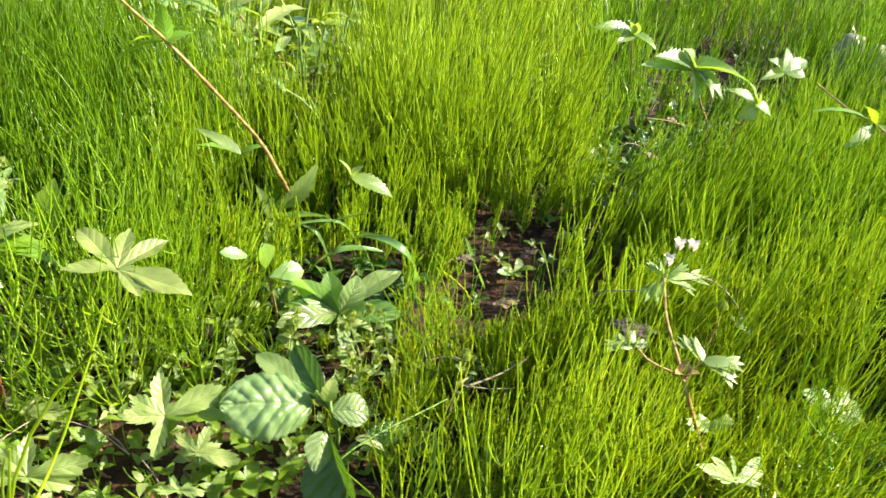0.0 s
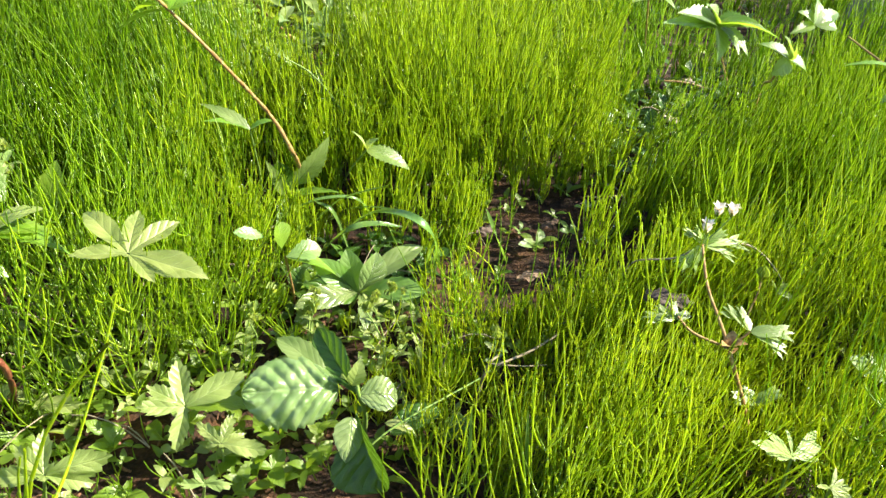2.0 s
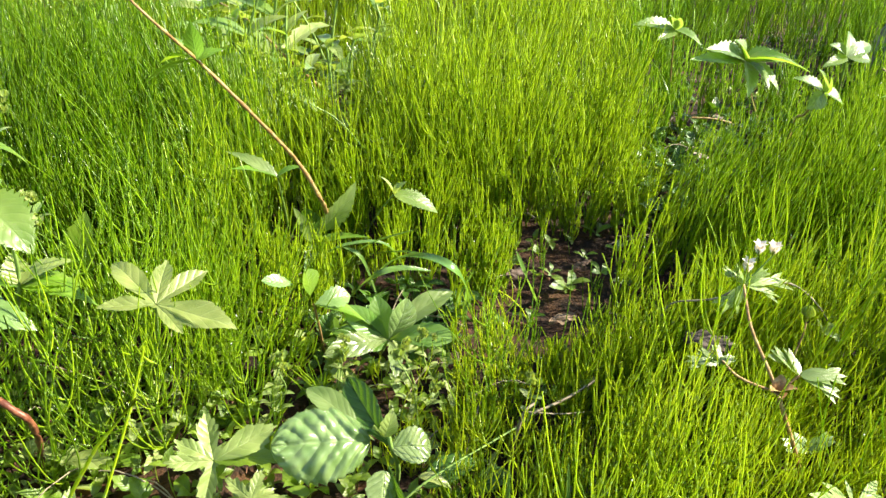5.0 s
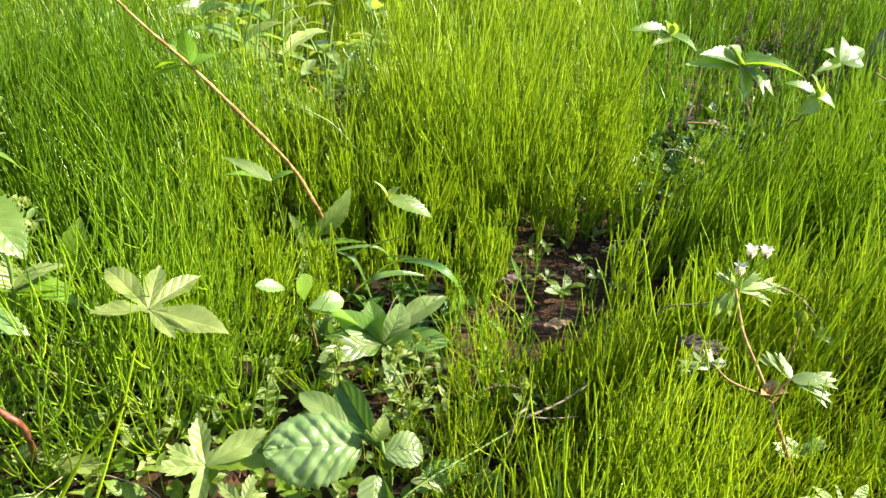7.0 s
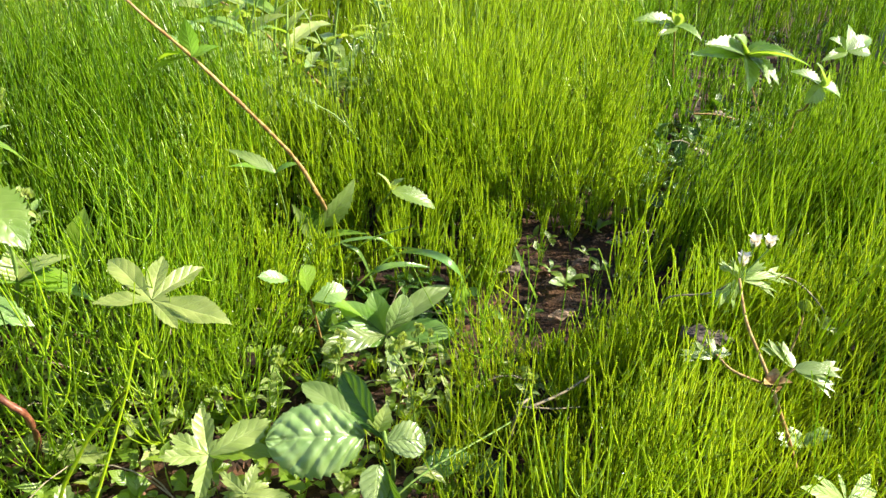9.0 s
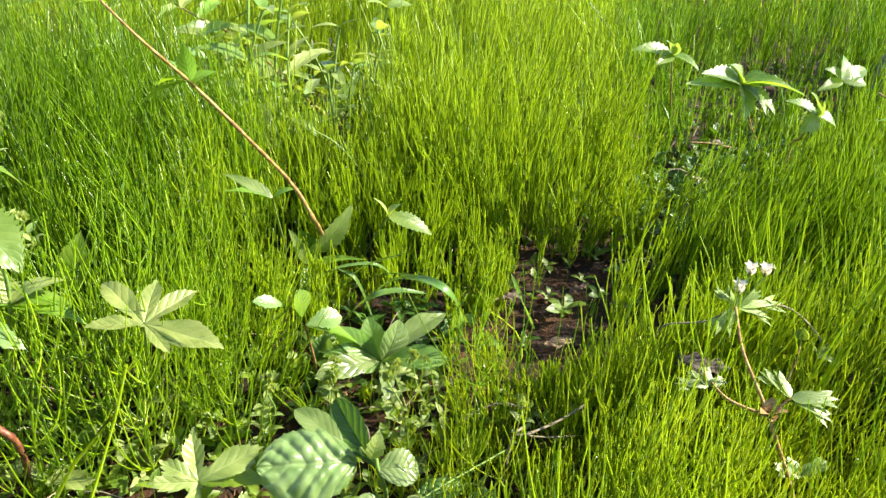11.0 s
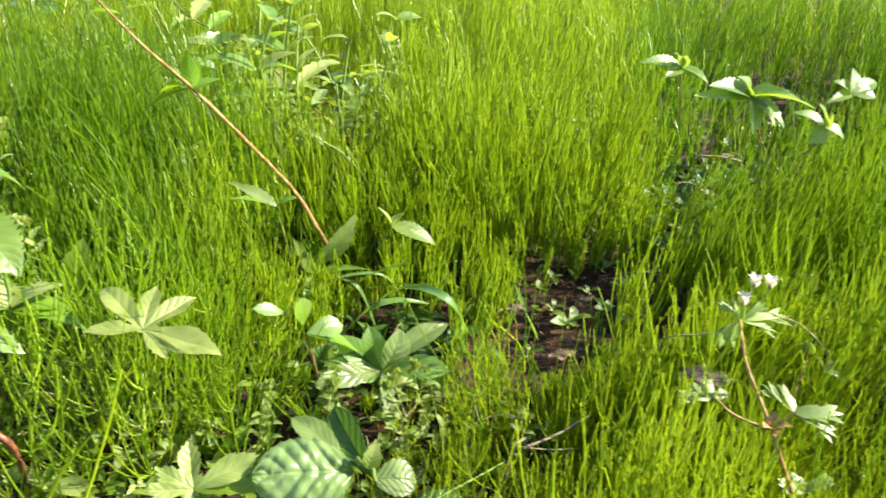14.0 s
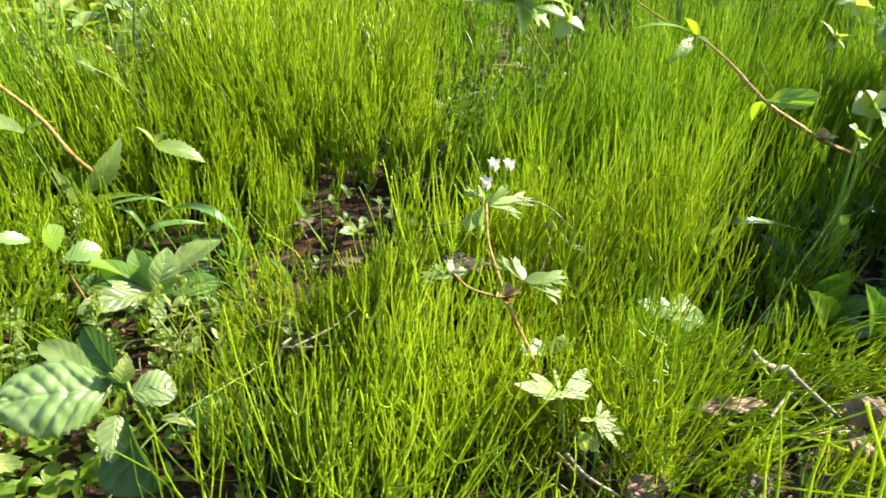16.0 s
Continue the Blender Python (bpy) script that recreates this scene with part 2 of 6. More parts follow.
def smooth_line(points, per=6):
    """A smooth line through the points."""
    p = np.asarray(points, float)
    if len(p) < 3:
        s = np.linspace(0, 1, per + 1)[:, None]
        return p[0] * (1 - s) + p[-1] * s
    q = np.concatenate([[2 * p[0] - p[1]], p, [2 * p[-1] - p[-2]]])
    out = []
    for i in range(1, len(q) - 2):
        for t in np.arange(per) / per:
            out.append(0.5 * (2 * q[i] + (q[i + 1] - q[i - 1]) * t + (2 * q[i - 1] - 5 * q[i] + 4 * q[i + 1] - q[i + 2]) * t**2 + (3 * q[i] - q[i - 1] - 3 * q[i + 1] + q[i + 2]) * t**3))
    return np.array(out + [p[-1]])


def stalk(points, r0, r1, sides=8, knots=0.0, per=6):
    line = smooth_line(points, per)
    r = np.linspace(r0, r1, len(line))
    if knots:
        r = r * (1 + knots * (np.sin(np.arange(len(line)) * 2.1) > 0.75))
    return tubes([line], [r], sides)


SHAPES = {
    "ovate": lambda s: np.sin(np.pi * s**0.72) ** 0.85,
    "lance": lambda s: np.sin(np.pi * s**0.62) ** 1.15,
    "obovate": lambda s: np.sin(np.pi * s**1.45) ** 0.75,
    "finger": lambda s: np.sin(np.pi * s**1.2) ** 1.05 * 0.94 + 0.06 * (1 - s),
    "round": lambda s: np.sin(np.pi * s) ** 0.55,
    "strap": lambda s: np.minimum(1, s * 12 + 0.25) * (1 - s**3) ** 0.8,
    "wedge": lambda s: np.minimum(1.0, 0.10 + 1.15 * s**1.3) * np.minimum(1, (1.001 - s) * 7) ** 0.6,
}


def blade(base, tip, width, shape="ovate", teeth=0, bite=0.26, arch=0.15, fold=0.25, roll=0.0, pucker=0.0, wave=0.0, up=(0, 0, 1), nu=0, nv=3, curl=0.0, lump=0.0, ribs=7):
    """A leaf blade from base to tip: arched along, folded along its midrib, toothed at the rim, puckered between the veins."""
    base, tip = np.array(base, float), np.array(tip, float)
    x = tip - base
    length = np.linalg.norm(x)
    x /= length
    z = np.array(up, float) - x * np.dot(up, x)
    if np.linalg.norm(z) < 1e-3:
        z = np.array([0.0, -1.0, 0.2]) - x * np.dot((0, -1, 0.2), x)
    z /= np.linalg.norm(z)
    y = np.cross(z, x)
    c, s_ = np.cos(radians(roll)), np.sin(radians(roll))
    y, z = c * y + s_ * z, c * z - s_ * y
    nu = nu or max(12, teeth * 4 + 1)
    s = np.linspace(0, 1, nu)
    half = SHAPES[shape](np.clip(s, 0.0, 0.9999)) * width / 2
    rim = half.copy()
    if teeth:
        saw = (s * teeth) % 1.0
        rim = half * (1 - bite * saw)
    v = np.linspace(-1, 1, 2 * nv + 1)
    S, V = np.meshgrid(s, v, indexing="ij")
    inner = np.abs(V) < 0.99
    H = np.where(inner, half[:, None], rim[:, None])
    Y = V * H
    Z = arch * length * 4 * S * (1 - S) * 0.5 + fold * np.abs(Y) - curl * (np.abs(V) ** 2) * half[:, None] * 2
    pillow = np.abs(np.sin((S - 0.30 * np.abs(V)) * ribs * np.pi)) ** 0.5
    Z = Z + pucker * length * 0.009 * pillow * np.abs(V) ** 0.4 * (1 - 0.8 * V**4)
    Z = Z + wave * width * 0.09 * np.sin(S * 17 + V * 1.5) * np.abs(V)
    if lump:
        rough = np.array([noise.noise(Vector((a * 5.0 + 31 * width, b * 2.2, 17 * length))) + 0.5 * noise.noise(Vector((a * 12.0, b * 5.0 + 3, 9 * width))) for a, b in zip(S.ravel(), V.ravel())])
        Z = Z + lump * length * 0.05 * rough.reshape(S.shape)
    verts = base + S[..., None] * length * x + Y[..., None] * y + Z[..., None] * z
    m = 2 * nv + 1
    i, j = np.meshgrid(np.arange(nu - 1), np.arange(m - 1), indexing="ij")
    a = (i * m + j).ravel()
    faces = np.stack([a, a + m, a + m + 1, a + 1], -1)
    return verts.reshape(-1, 3), faces, np.stack([S.ravel(), V.ravel()], -1)


def palm(centre, tips, spread=0.5, web=0.42, pitch=0.006, bite=0.55, fold=0.22, arch=0.10, wave=0.0, shape="finger", seed=0):
    """A hand-shaped leaf in one sheet: lobes from the centre to the tips, webbed between them, toothed all round."""
    c = np.array(centre, float)
    d = np.array(tips, float) - c
    n = np.linalg.svd(d)[2][2]
    n = n if np.dot(n, (0.1, -0.4, 1.0)) > 0 else -n
    e1 = d[0] - n * np.dot(d[0], n)
    e1 /= np.linalg.norm(e1)
    e2 = np.cross(n, e1)
    ang, long, rise = np.arctan2(d @ e2, d @ e1), np.hypot(d @ e1, d @ e2), d @ n
    order = np.argsort(ang)
    ang, long, rise = ang[order], long[order], rise[order]
    th = np.linspace(-np.pi, np.pi, 220, endpoint=False)
    off = (th[:, None] - ang + np.pi) % (2 * np.pi) - np.pi
    x = np.linspace(0.02, 1.0, 60)
    reach = np.zeros(off.shape)
    for i, size in enumerate(long):
        half = SHAPES[shape](np.clip(x, 0, 0.9999)) * spread * size / 2
        ok = (x * size)[None] * np.tan(np.minimum(np.abs(off[:, i]), 1.5))[:, None] <= half[None] + 1e-5
        far = np.where(ok, x[None], 0).max(1) * size
        reach[:, i] = np.where(np.abs(off[:, i]) < 1.4, far / np.cos(np.minimum(np.abs(off[:, i]), 1.4)), 0)
    gap = np.diff(np.concatenate([ang, ang[:1] + 2 * np.pi]))
    k = np.searchsorted(ang, th) - 1
    close = gap[k] < 1.9
    wrap = lambda v: np.interp(th, np.concatenate([ang - 2 * np.pi, ang, ang + 2 * np.pi]), np.tile(v, 3))
    r = np.maximum(reach.max(1), np.where(close, web, 0.14) * wrap(long))
    outline = np.stack([r * np.cos(th), r * np.sin(th)], -1)
    run = np.cumsum(np.linalg.norm(np.diff(outline, axis=0, prepend=outline[:1]), axis=1))
    r = r - np.minimum(bite * pitch * ((run / pitch) % 1.0), 0.22 * r)
    near = np.argmin(np.abs(off), 1)
    lat, size = np.sin(off[np.arange(len(th)), near]), long[near]
    rho = np.array([0.03, 0.2, 0.4, 0.6, 0.78, 0.92, 1.0])
    R = r[:, None] * rho
    q = R / size[:, None]
    L = R * lat[:, None]
    Z = wrap(rise / long)[:, None] * R + fold * np.abs(L) + arch * size[:, None] * 2 * q * (1 - q)
    Z = Z + wave * 0.08 * size[:, None] * np.sin(q * 9 + 5 * th[:, None] + seed) * q
    verts = c + R[..., None] * (np.cos(th)[:, None, None] * e1 + np.sin(th)[:, None, None] * e2) + Z[..., None] * n
    m = len(rho)
    i, j = np.meshgrid(np.arange(len(th)), np.arange(m - 1), indexing="ij")
    a, b = (i * m + j).ravel(), (((i + 1) % len(th)) * m + j).ravel()
    uv = np.stack([q, np.clip(L / (spread * size[:, None] / 2), -1, 1)], -1)
    return verts.reshape(-1, 3), np.stack([a, a + 1, b + 1, b], -1), uv.reshape(-1, 2)


def leaf(parent, base, tip, width, mat, shape="ovate", label="", **more):
    if mat in (GREY_LEAF, NETTLE_LEAF, CRINKLED_LEAF):
        more.setdefault("up", (0.45, -0.40, 0.75))
    return part("leaf", blade(base, tip, width, shape, **more), mat, parent, label)


rng = np.random.default_rng(7)


def land(x, y):
    """Height of the ground."""
    x, y = np.asarray(x, float), np.asarray(y, float)
    dip = np.exp(-(((x - 0.10) / 0.22) ** 2 + ((y - 0.93) / 0.14) ** 2))
    return 0.008 * np.sin(x * 9 + 1) * np.cos(y * 7) + 0.004 * np.sin(x * 31 + y * 17) - 0.022 * dip


# ---- ground ----
def build_ground():
    far = np.array([6, 10, 20, 50, 120, 300.0])
    near_x, near_y = np.arange(-2.2, 3.0, 0.018), np.arange(0.1, 4.2, 0.018)
    xs = np.concatenate([-far[::-1], near_x, far])
    ys = np.concatenate([-far[::-1], near_y, far])
    X, Y = np.meshgrid(xs, ys, indexing="ij")
    inside = (np.abs(X) < 4) & (np.abs(Y) < 5)
    lumps = rng.normal(0, 0.0028, X.shape)
    Z = np.where(inside, land(X, Y) + lumps, 0.0)
    n, m = X.shape
    i, j = np.meshgrid(np.arange(n - 1), np.arange(m - 1), indexing="ij")
    a = (i * m + j).ravel()
    faces = np.stack([a, a + m, a + m + 1, a + 1], -1)
    ob = new("ground", mesh_of("ground", np.stack([X, Y, Z], -1).reshape(-1, 3), faces, SOIL, np.stack([X, Y], -1).reshape(-1, 2)))
    tagged(ob, "dark brown damp soil with bark crumbs under the weeds", "ground", kind="structure")


build_ground()


# ---- horsetail ----
def ellipse(x, y, cx, cy, rx, ry, turn=0.0):
    """1 inside a soft ellipse, 0 outside."""
    c, s = math.cos(radians(turn)), math.sin(radians(turn))
    u, v = (x - cx) * c + (y - cy) * s, -(x - cx) * s + (y - cy) * c
    d = np.sqrt((u / rx) ** 2 + (v / ry) ** 2)
    return np.clip((1.15 - d) / 0.3, 0, 1)


def lane(x, y):
    """The weedy lane between the two tall stands."""
    mid = -0.20 - 0.36 * (y - 1.0)
    return np.clip((0.14 + 0.08 * (y - 1) - np.abs(x - mid)) / 0.06, 0, 1) * np.clip((y - 1.12) / 0.2, 0, 1) * np.clip((1.95 - y) / 0.25, 0, 1)


def thickness(x, y):
    """How densely horsetail stands, 0 to 1."""
    d = np.ones_like(x)
    d *= 1 - ellipse(x, y, 0.132, 0.915, 0.21, 0.070, 55)
    d *= 1 - 0.93 * ellipse(x, y, -0.09, 0.66, 0.11, 0.16)
    d *= 1 - 0.95 * ellipse(x, y, -0.07, 0.82, 0.10, 0.08)
    d *= 1 - 0.80 * ellipse(x, y, -0.40, 0.52, 0.20, 0.14)
    d *= 1 - 0.70 * lane(x, y)
    d *= 1 - 0.65 * ellipse(x, y, -0.48, 0.68, 0.13, 0.10)
    d *= 1 - 0.55 * ellipse(x, y, -0.48, 0.77, 0.12, 0.13)
    d *= 1 - 0.97 * ellipse(x, y, -0.13, 0.45, 0.20, 0.13)
    d *= 1 - 0.60 * ellipse(x, y, 0.43, 1.36, 0.13, 0.26, -30)
    d *= 1 - 0.50 * ellipse(x, y, 0.72, 0.77, 0.17, 0.15)
    d *= 1 - 0.35 * ellipse(x, y, 0.58, 0.50, 0.14, 0.09)
    d *= 1 - 0.9 * ellipse(x, y, -1.15, 2.0, 0.22, 0.32)
    d *= 1 - 0.8 * ellipse(x, y, 0.68, 2.0, 0.28, 0.26)
    return d


def corner(x, y):
    return np.clip(ellipse(x, y, -0.17, 0.62, 0.20, 0.17) + ellipse(x, y, -0.42, 0.50, 0.26, 0.17), 0, 1)


def bump_at(x, y, cx, cy, rx, ry):
    return np.exp(-(((x - cx) / rx) ** 2 + ((y - cy) / ry) ** 2))


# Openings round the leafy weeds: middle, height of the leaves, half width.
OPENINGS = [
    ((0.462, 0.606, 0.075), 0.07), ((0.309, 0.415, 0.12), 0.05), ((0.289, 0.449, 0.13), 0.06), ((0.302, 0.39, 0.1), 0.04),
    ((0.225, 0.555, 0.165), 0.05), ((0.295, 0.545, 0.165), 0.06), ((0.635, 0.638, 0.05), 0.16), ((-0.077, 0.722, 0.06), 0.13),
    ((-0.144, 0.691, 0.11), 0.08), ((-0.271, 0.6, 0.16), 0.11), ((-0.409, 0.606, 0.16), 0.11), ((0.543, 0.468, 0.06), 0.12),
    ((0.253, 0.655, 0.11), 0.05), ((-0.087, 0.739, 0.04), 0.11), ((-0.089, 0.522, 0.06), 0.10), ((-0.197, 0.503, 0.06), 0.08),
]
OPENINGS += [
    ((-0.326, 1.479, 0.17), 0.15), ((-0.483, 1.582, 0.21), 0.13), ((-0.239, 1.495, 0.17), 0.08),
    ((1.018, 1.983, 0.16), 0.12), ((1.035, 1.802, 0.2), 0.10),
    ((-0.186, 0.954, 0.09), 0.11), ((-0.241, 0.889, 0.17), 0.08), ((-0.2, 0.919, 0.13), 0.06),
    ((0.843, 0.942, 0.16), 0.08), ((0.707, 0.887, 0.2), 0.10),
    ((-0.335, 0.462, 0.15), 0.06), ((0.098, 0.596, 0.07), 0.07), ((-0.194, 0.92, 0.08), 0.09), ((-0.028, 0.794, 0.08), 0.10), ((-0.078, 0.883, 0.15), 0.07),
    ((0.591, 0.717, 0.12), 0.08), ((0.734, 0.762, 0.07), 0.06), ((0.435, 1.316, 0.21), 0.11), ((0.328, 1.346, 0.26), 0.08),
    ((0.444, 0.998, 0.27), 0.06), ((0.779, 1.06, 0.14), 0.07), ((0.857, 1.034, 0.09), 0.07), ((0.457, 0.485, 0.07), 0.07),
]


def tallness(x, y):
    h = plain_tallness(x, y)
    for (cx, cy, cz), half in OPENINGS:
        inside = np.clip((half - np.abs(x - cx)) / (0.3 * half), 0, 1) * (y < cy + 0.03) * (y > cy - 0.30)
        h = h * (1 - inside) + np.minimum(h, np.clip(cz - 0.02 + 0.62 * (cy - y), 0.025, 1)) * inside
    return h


def plain_tallness(x, y):
    """Height of the stand in metres, without the openings."""
    left = np.clip((-0.06 - x) / 0.1, 0, 1) * np.clip((y - 0.60) / 0.15, 0, 1)
    back = np.clip((y - 1.45) / 0.25, 0, 1)
    h = 0.165 + 0.115 * np.maximum(left, back) + 0.135 * bump_at(x, y, 0.06, 1.18, 0.20, 0.28) * (1 - left) * (1 - back)
    # The last two bumps raise horsetail out of view to shade the hollow.
    h = h + 0.06 * bump_at(x, y, 0.50, 0.66, 0.12, 0.16) + 0.035 * bump_at(x, y, 0.50, 1.05, 0.25, 0.15) + 0.22 * bump_at(x, y, 1.14, 0.84, 0.16, 0.30) + 0.20 * bump_at(x, y, 0.99, 0.72, 0.08, 0.20)
    h = h * (1 - lane(x, y)) + np.minimum(h, 0.085) * lane(x, y)
    h = h + 0.02 * np.sin(x * 6.3 + 1.0) * np.sin(y * 5.1)
    h = h - 0.11 * bump_at(x, y, -0.17, 1.06, 0.10, 0.17)
    slope = ellipse(x, y, 0.11, 0.95, 0.30, 0.17, 55) * np.clip((y - 0.80 - 0.9 * x) / 0.06, 0, 1)
    h = h * (1 - 0.5 * slope)
    # Height added right of the nettle gaps, casting shade into them.
    h = h + 0.10 * bump_at(x, y, 0.74, 1.38, 0.12, 0.22)
    h = h * (1 - 0.62 * bump_at(x, y, 0.62, 1.80, 0.20, 0.34)) + 0.14 * bump_at(x, y, 1.02, 1.70, 0.12, 0.35)
    spot = ellipse(x, y, 0.30, 0.58, 0.15, 0.10)
    h = h * (1 - spot) + np.minimum(h, 0.11) * spot
    gap = ellipse(x, y, 0.43, 1.36, 0.13, 0.26, -30)
    h = h * (1 - 0.62 * gap)
    rim = 0.665 + 1.0 * x
    low = np.clip(0.62 * (rim - y) + 0.018, 0.03, 0.3)
    near = np.clip((x + 0.16) / 0.06, 0, 1) * np.clip((0.36 - x) / 0.05, 0, 1) * (y < rim)
    return h * (1 - near) + np.minimum(h, low) * near


def horsetail_lines(bx, by, height, whorls, arms, seed, bend=0.19, lean=(0.0, 0.0), low=0.08):
    """Main stems and whorled side branches of many plants, as bundles of lines."""
    r = np.random.default_rng(seed)
    n = len(bx)
    turn = r.uniform(0, 2 * np.pi, n)
    upright = np.clip((by - 0.66) / 0.16, 0, 1)
    tilt = np.abs(r.normal(0, bend, n)) * (1 - 0.45 * upright)
    tuft = bump_at(bx, by, 0.06, 1.15, 0.24, 0.26)
    lx = np.cos(turn) * tilt + lean[0] + 1.0 * (bx - 0.06) * tuft
    ly = np.sin(turn) * tilt + lean[1] + 0.7 * (by - 1.15) * tuft
    lx = lx + 0.13 * np.sin(bx * 13 + by * 6) * np.cos(by * 9)
    ly = ly + 0.11 * np.cos(bx * 8 - by * 14)
    s = np.linspace(0, 1, 7)
    sx = bx[:, None] + (lx[:, None] * s**1.6 + r.normal(0, 0.0015, (n, 7)) * s) * height[:, None]
    sy = by[:, None] + (ly[:, None] * s**1.6 + r.normal(0, 0.0015, (n, 7)) * s) * height[:, None]
    bow = r.normal(0, 0.07, (n, 1)) * np.sin(np.pi * s) + r.normal(0, 0.14, (n, 1)) * s**3
    sx, sy = sx + np.cos(turn + 1.3)[:, None] * bow * height[:, None], sy + np.sin(turn + 1.3)[:, None] * bow * height[:, None]
    sz = land(bx, by)[:, None] + s * height[:, None]
    stems = np.stack([sx, sy, sz], -1)
    if not whorls:
        return stems, None
    at = np.linspace(low, 0.74, whorls)[None, :, None] + r.normal(0, 0.04, (n, whorls, 1))
    yaw = r.uniform(0, 2 * np.pi, (n, whorls, 1)) + np.arange(arms) * 2 * np.pi / arms + r.normal(0, 0.35, (n, whorls, arms))
    reach = (1.06 - 0.62 * at) * height[:, None, None] * r.uniform(0.30, 0.95, (n, whorls, arms)) + 0.008
    start_x = bx[:, None, None] + lx[:, None, None] * at**1.6 * height[:, None, None]
    start_y = by[:, None, None] + ly[:, None, None] * at**1.6 * height[:, None, None]
    start_z = land(bx, by)[:, None, None] + at * height[:, None, None]
    k = np.linspace(0, 1, 7)
    wide = (r.uniform(0.18, 0.62, (n, whorls, arms)) * (1 - 0.5 * upright)[:, None, None])[..., None]
    out = wide * (1.6 * k - 0.85 * k**2)
    up = 0.42 * k + 0.55 * k**2
    px = start_x[..., None] + np.cos(yaw)[..., None] * reach[..., None] * out + lx[:, None, None, None] * reach[..., None] * k**1.5
    py = start_y[..., None] + np.sin(yaw)[..., None] * reach[..., None] * out + ly[:, None, None, None] * reach[..., None] * k**1.5
    hook = r.normal(0, 0.16, (n, whorls, arms, 1)) * k**3 * reach[..., None]
    px, py = px - np.sin(yaw)[..., None] * hook, py + np.cos(yaw)[..., None] * hook
    pz = start_z[..., None] + reach[..., None] * up
    arms_lines = np.stack([px, py, pz], -1).reshape(-1, 7, 3)
    arms_lines = arms_lines + r.normal(0, 0.0004, arms_lines.shape) * k[:, None]
    return stems, arms_lines


def stand(name, label, x0, x1, y0, y1, per_m2, whorls, arms, seed, mat, thick=1.0, lean=(0.03, 0.0), scale=1.0, where=None, single=""):
    """One stretch of the horsetail stand."""
    r = np.random.default_rng(seed)
    n = int((x1 - x0) * (y1 - y0) * per_m2)
    bx, by = r.uniform(x0, x1, n), r.uniform(y0, y1, n)
    tufts = 0.5 + 0.5 * np.sin(bx * 38 + 2 * np.sin(by * 23)) * np.sin(by * 41 + 2 * np.sin(bx * 29))
    dense = thickness(bx, by) if where is None else np.maximum(thickness(bx, by), where(bx, by))
    keep = (r.uniform(0, 1, n) < dense * np.clip(0.30 + 1.0 * tufts, 0, 1)) & (np.abs(bx - 0.06) < 0.58 + 0.76 * by)
    bx, by = bx[keep], by[keep]
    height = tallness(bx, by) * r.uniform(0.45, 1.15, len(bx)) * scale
    stems, branches = horsetail_lines(bx, by, height, whorls, arms, seed + 1, lean=lean)
    stout = 1 + 0.22 * np.clip((by - 0.66) / 0.16, 0, 1)
    stem_r, arm_r = np.linspace(0.00115, 0.00055, 7) * thick * stout[:, None], np.linspace(0.00076, 0.00050, 7) * thick * stout[:, None]
    lone = ((by < 0.55) & (np.abs(bx - 0.06) < 0.42 + 0.72 * by)) if single else np.zeros(len(bx), bool)
    whorled = branches.reshape(len(bx), whorls, arms, 7, 3) if whorls else None
    for i in np.flatnonzero(lone):
        h = thing("horsetail", (bx[i], by[i], float(land(bx[i], by[i]))), single, "horsetail", "sunlit horsetails")
        part("stem", tubes(stems[i:i + 1], stem_r[i:i + 1], 4), mat, h)
        for k in range(whorls):
            part("whorl", tubes(whorled[i, k], np.broadcast_to(arm_r[i], (arms, 7)), 3), mat, h)
    rest = ~lone
    shapes = [tubes(stems[rest], stem_r[rest], 4)]
    if whorls:
        shapes.append(tubes(whorled[rest].reshape(-1, 7, 3), np.repeat(arm_r[rest], whorls * arms, 0), 3))
    ob = new(name, mesh_of(name, *merged(shapes)[:2], mat, merged(shapes)[2]))
    tagged(ob, label, "horsetail", kind="stuff")
    return stems, branches


def meadow():
    """The same horsetail, more open, all round the stretch described above."""
    r = np.random.default_rng(301)
    bx, by = r.uniform(-4.2, 4.6, 26000), r.uniform(-3.0, 4.6, 26000)
    inner = (np.abs(bx - 0.06) < 0.55 + 0.76 * by) & (by > 0.36)
    path = np.hypot(bx - 0.05, by - 0.0) < 0.45
    keep = ~inner & ~path & (r.uniform(0, 1, 26000) < 0.75 + 0.25 * np.sin(bx * 3.1 + 1) * np.sin(by * 2.7))
    bx, by = bx[keep], by[keep]
    stems, arms = horsetail_lines(bx, by, r.uniform(0.12, 0.27, len(bx)), 1, 3, 302, low=0.3)
    shapes = [tubes(stems, np.linspace(0.0021, 0.0012, 7), 3), tubes(arms, np.linspace(0.0016, 0.0011, 7), 3)]
    both = merged(shapes)
    tagged(new("horsetail_meadow", mesh_of("horsetail_meadow", *both[:2], HORSETAIL, both[2])), "open horsetail growing on all round the thick stand", "horsetail", kind="stuff")


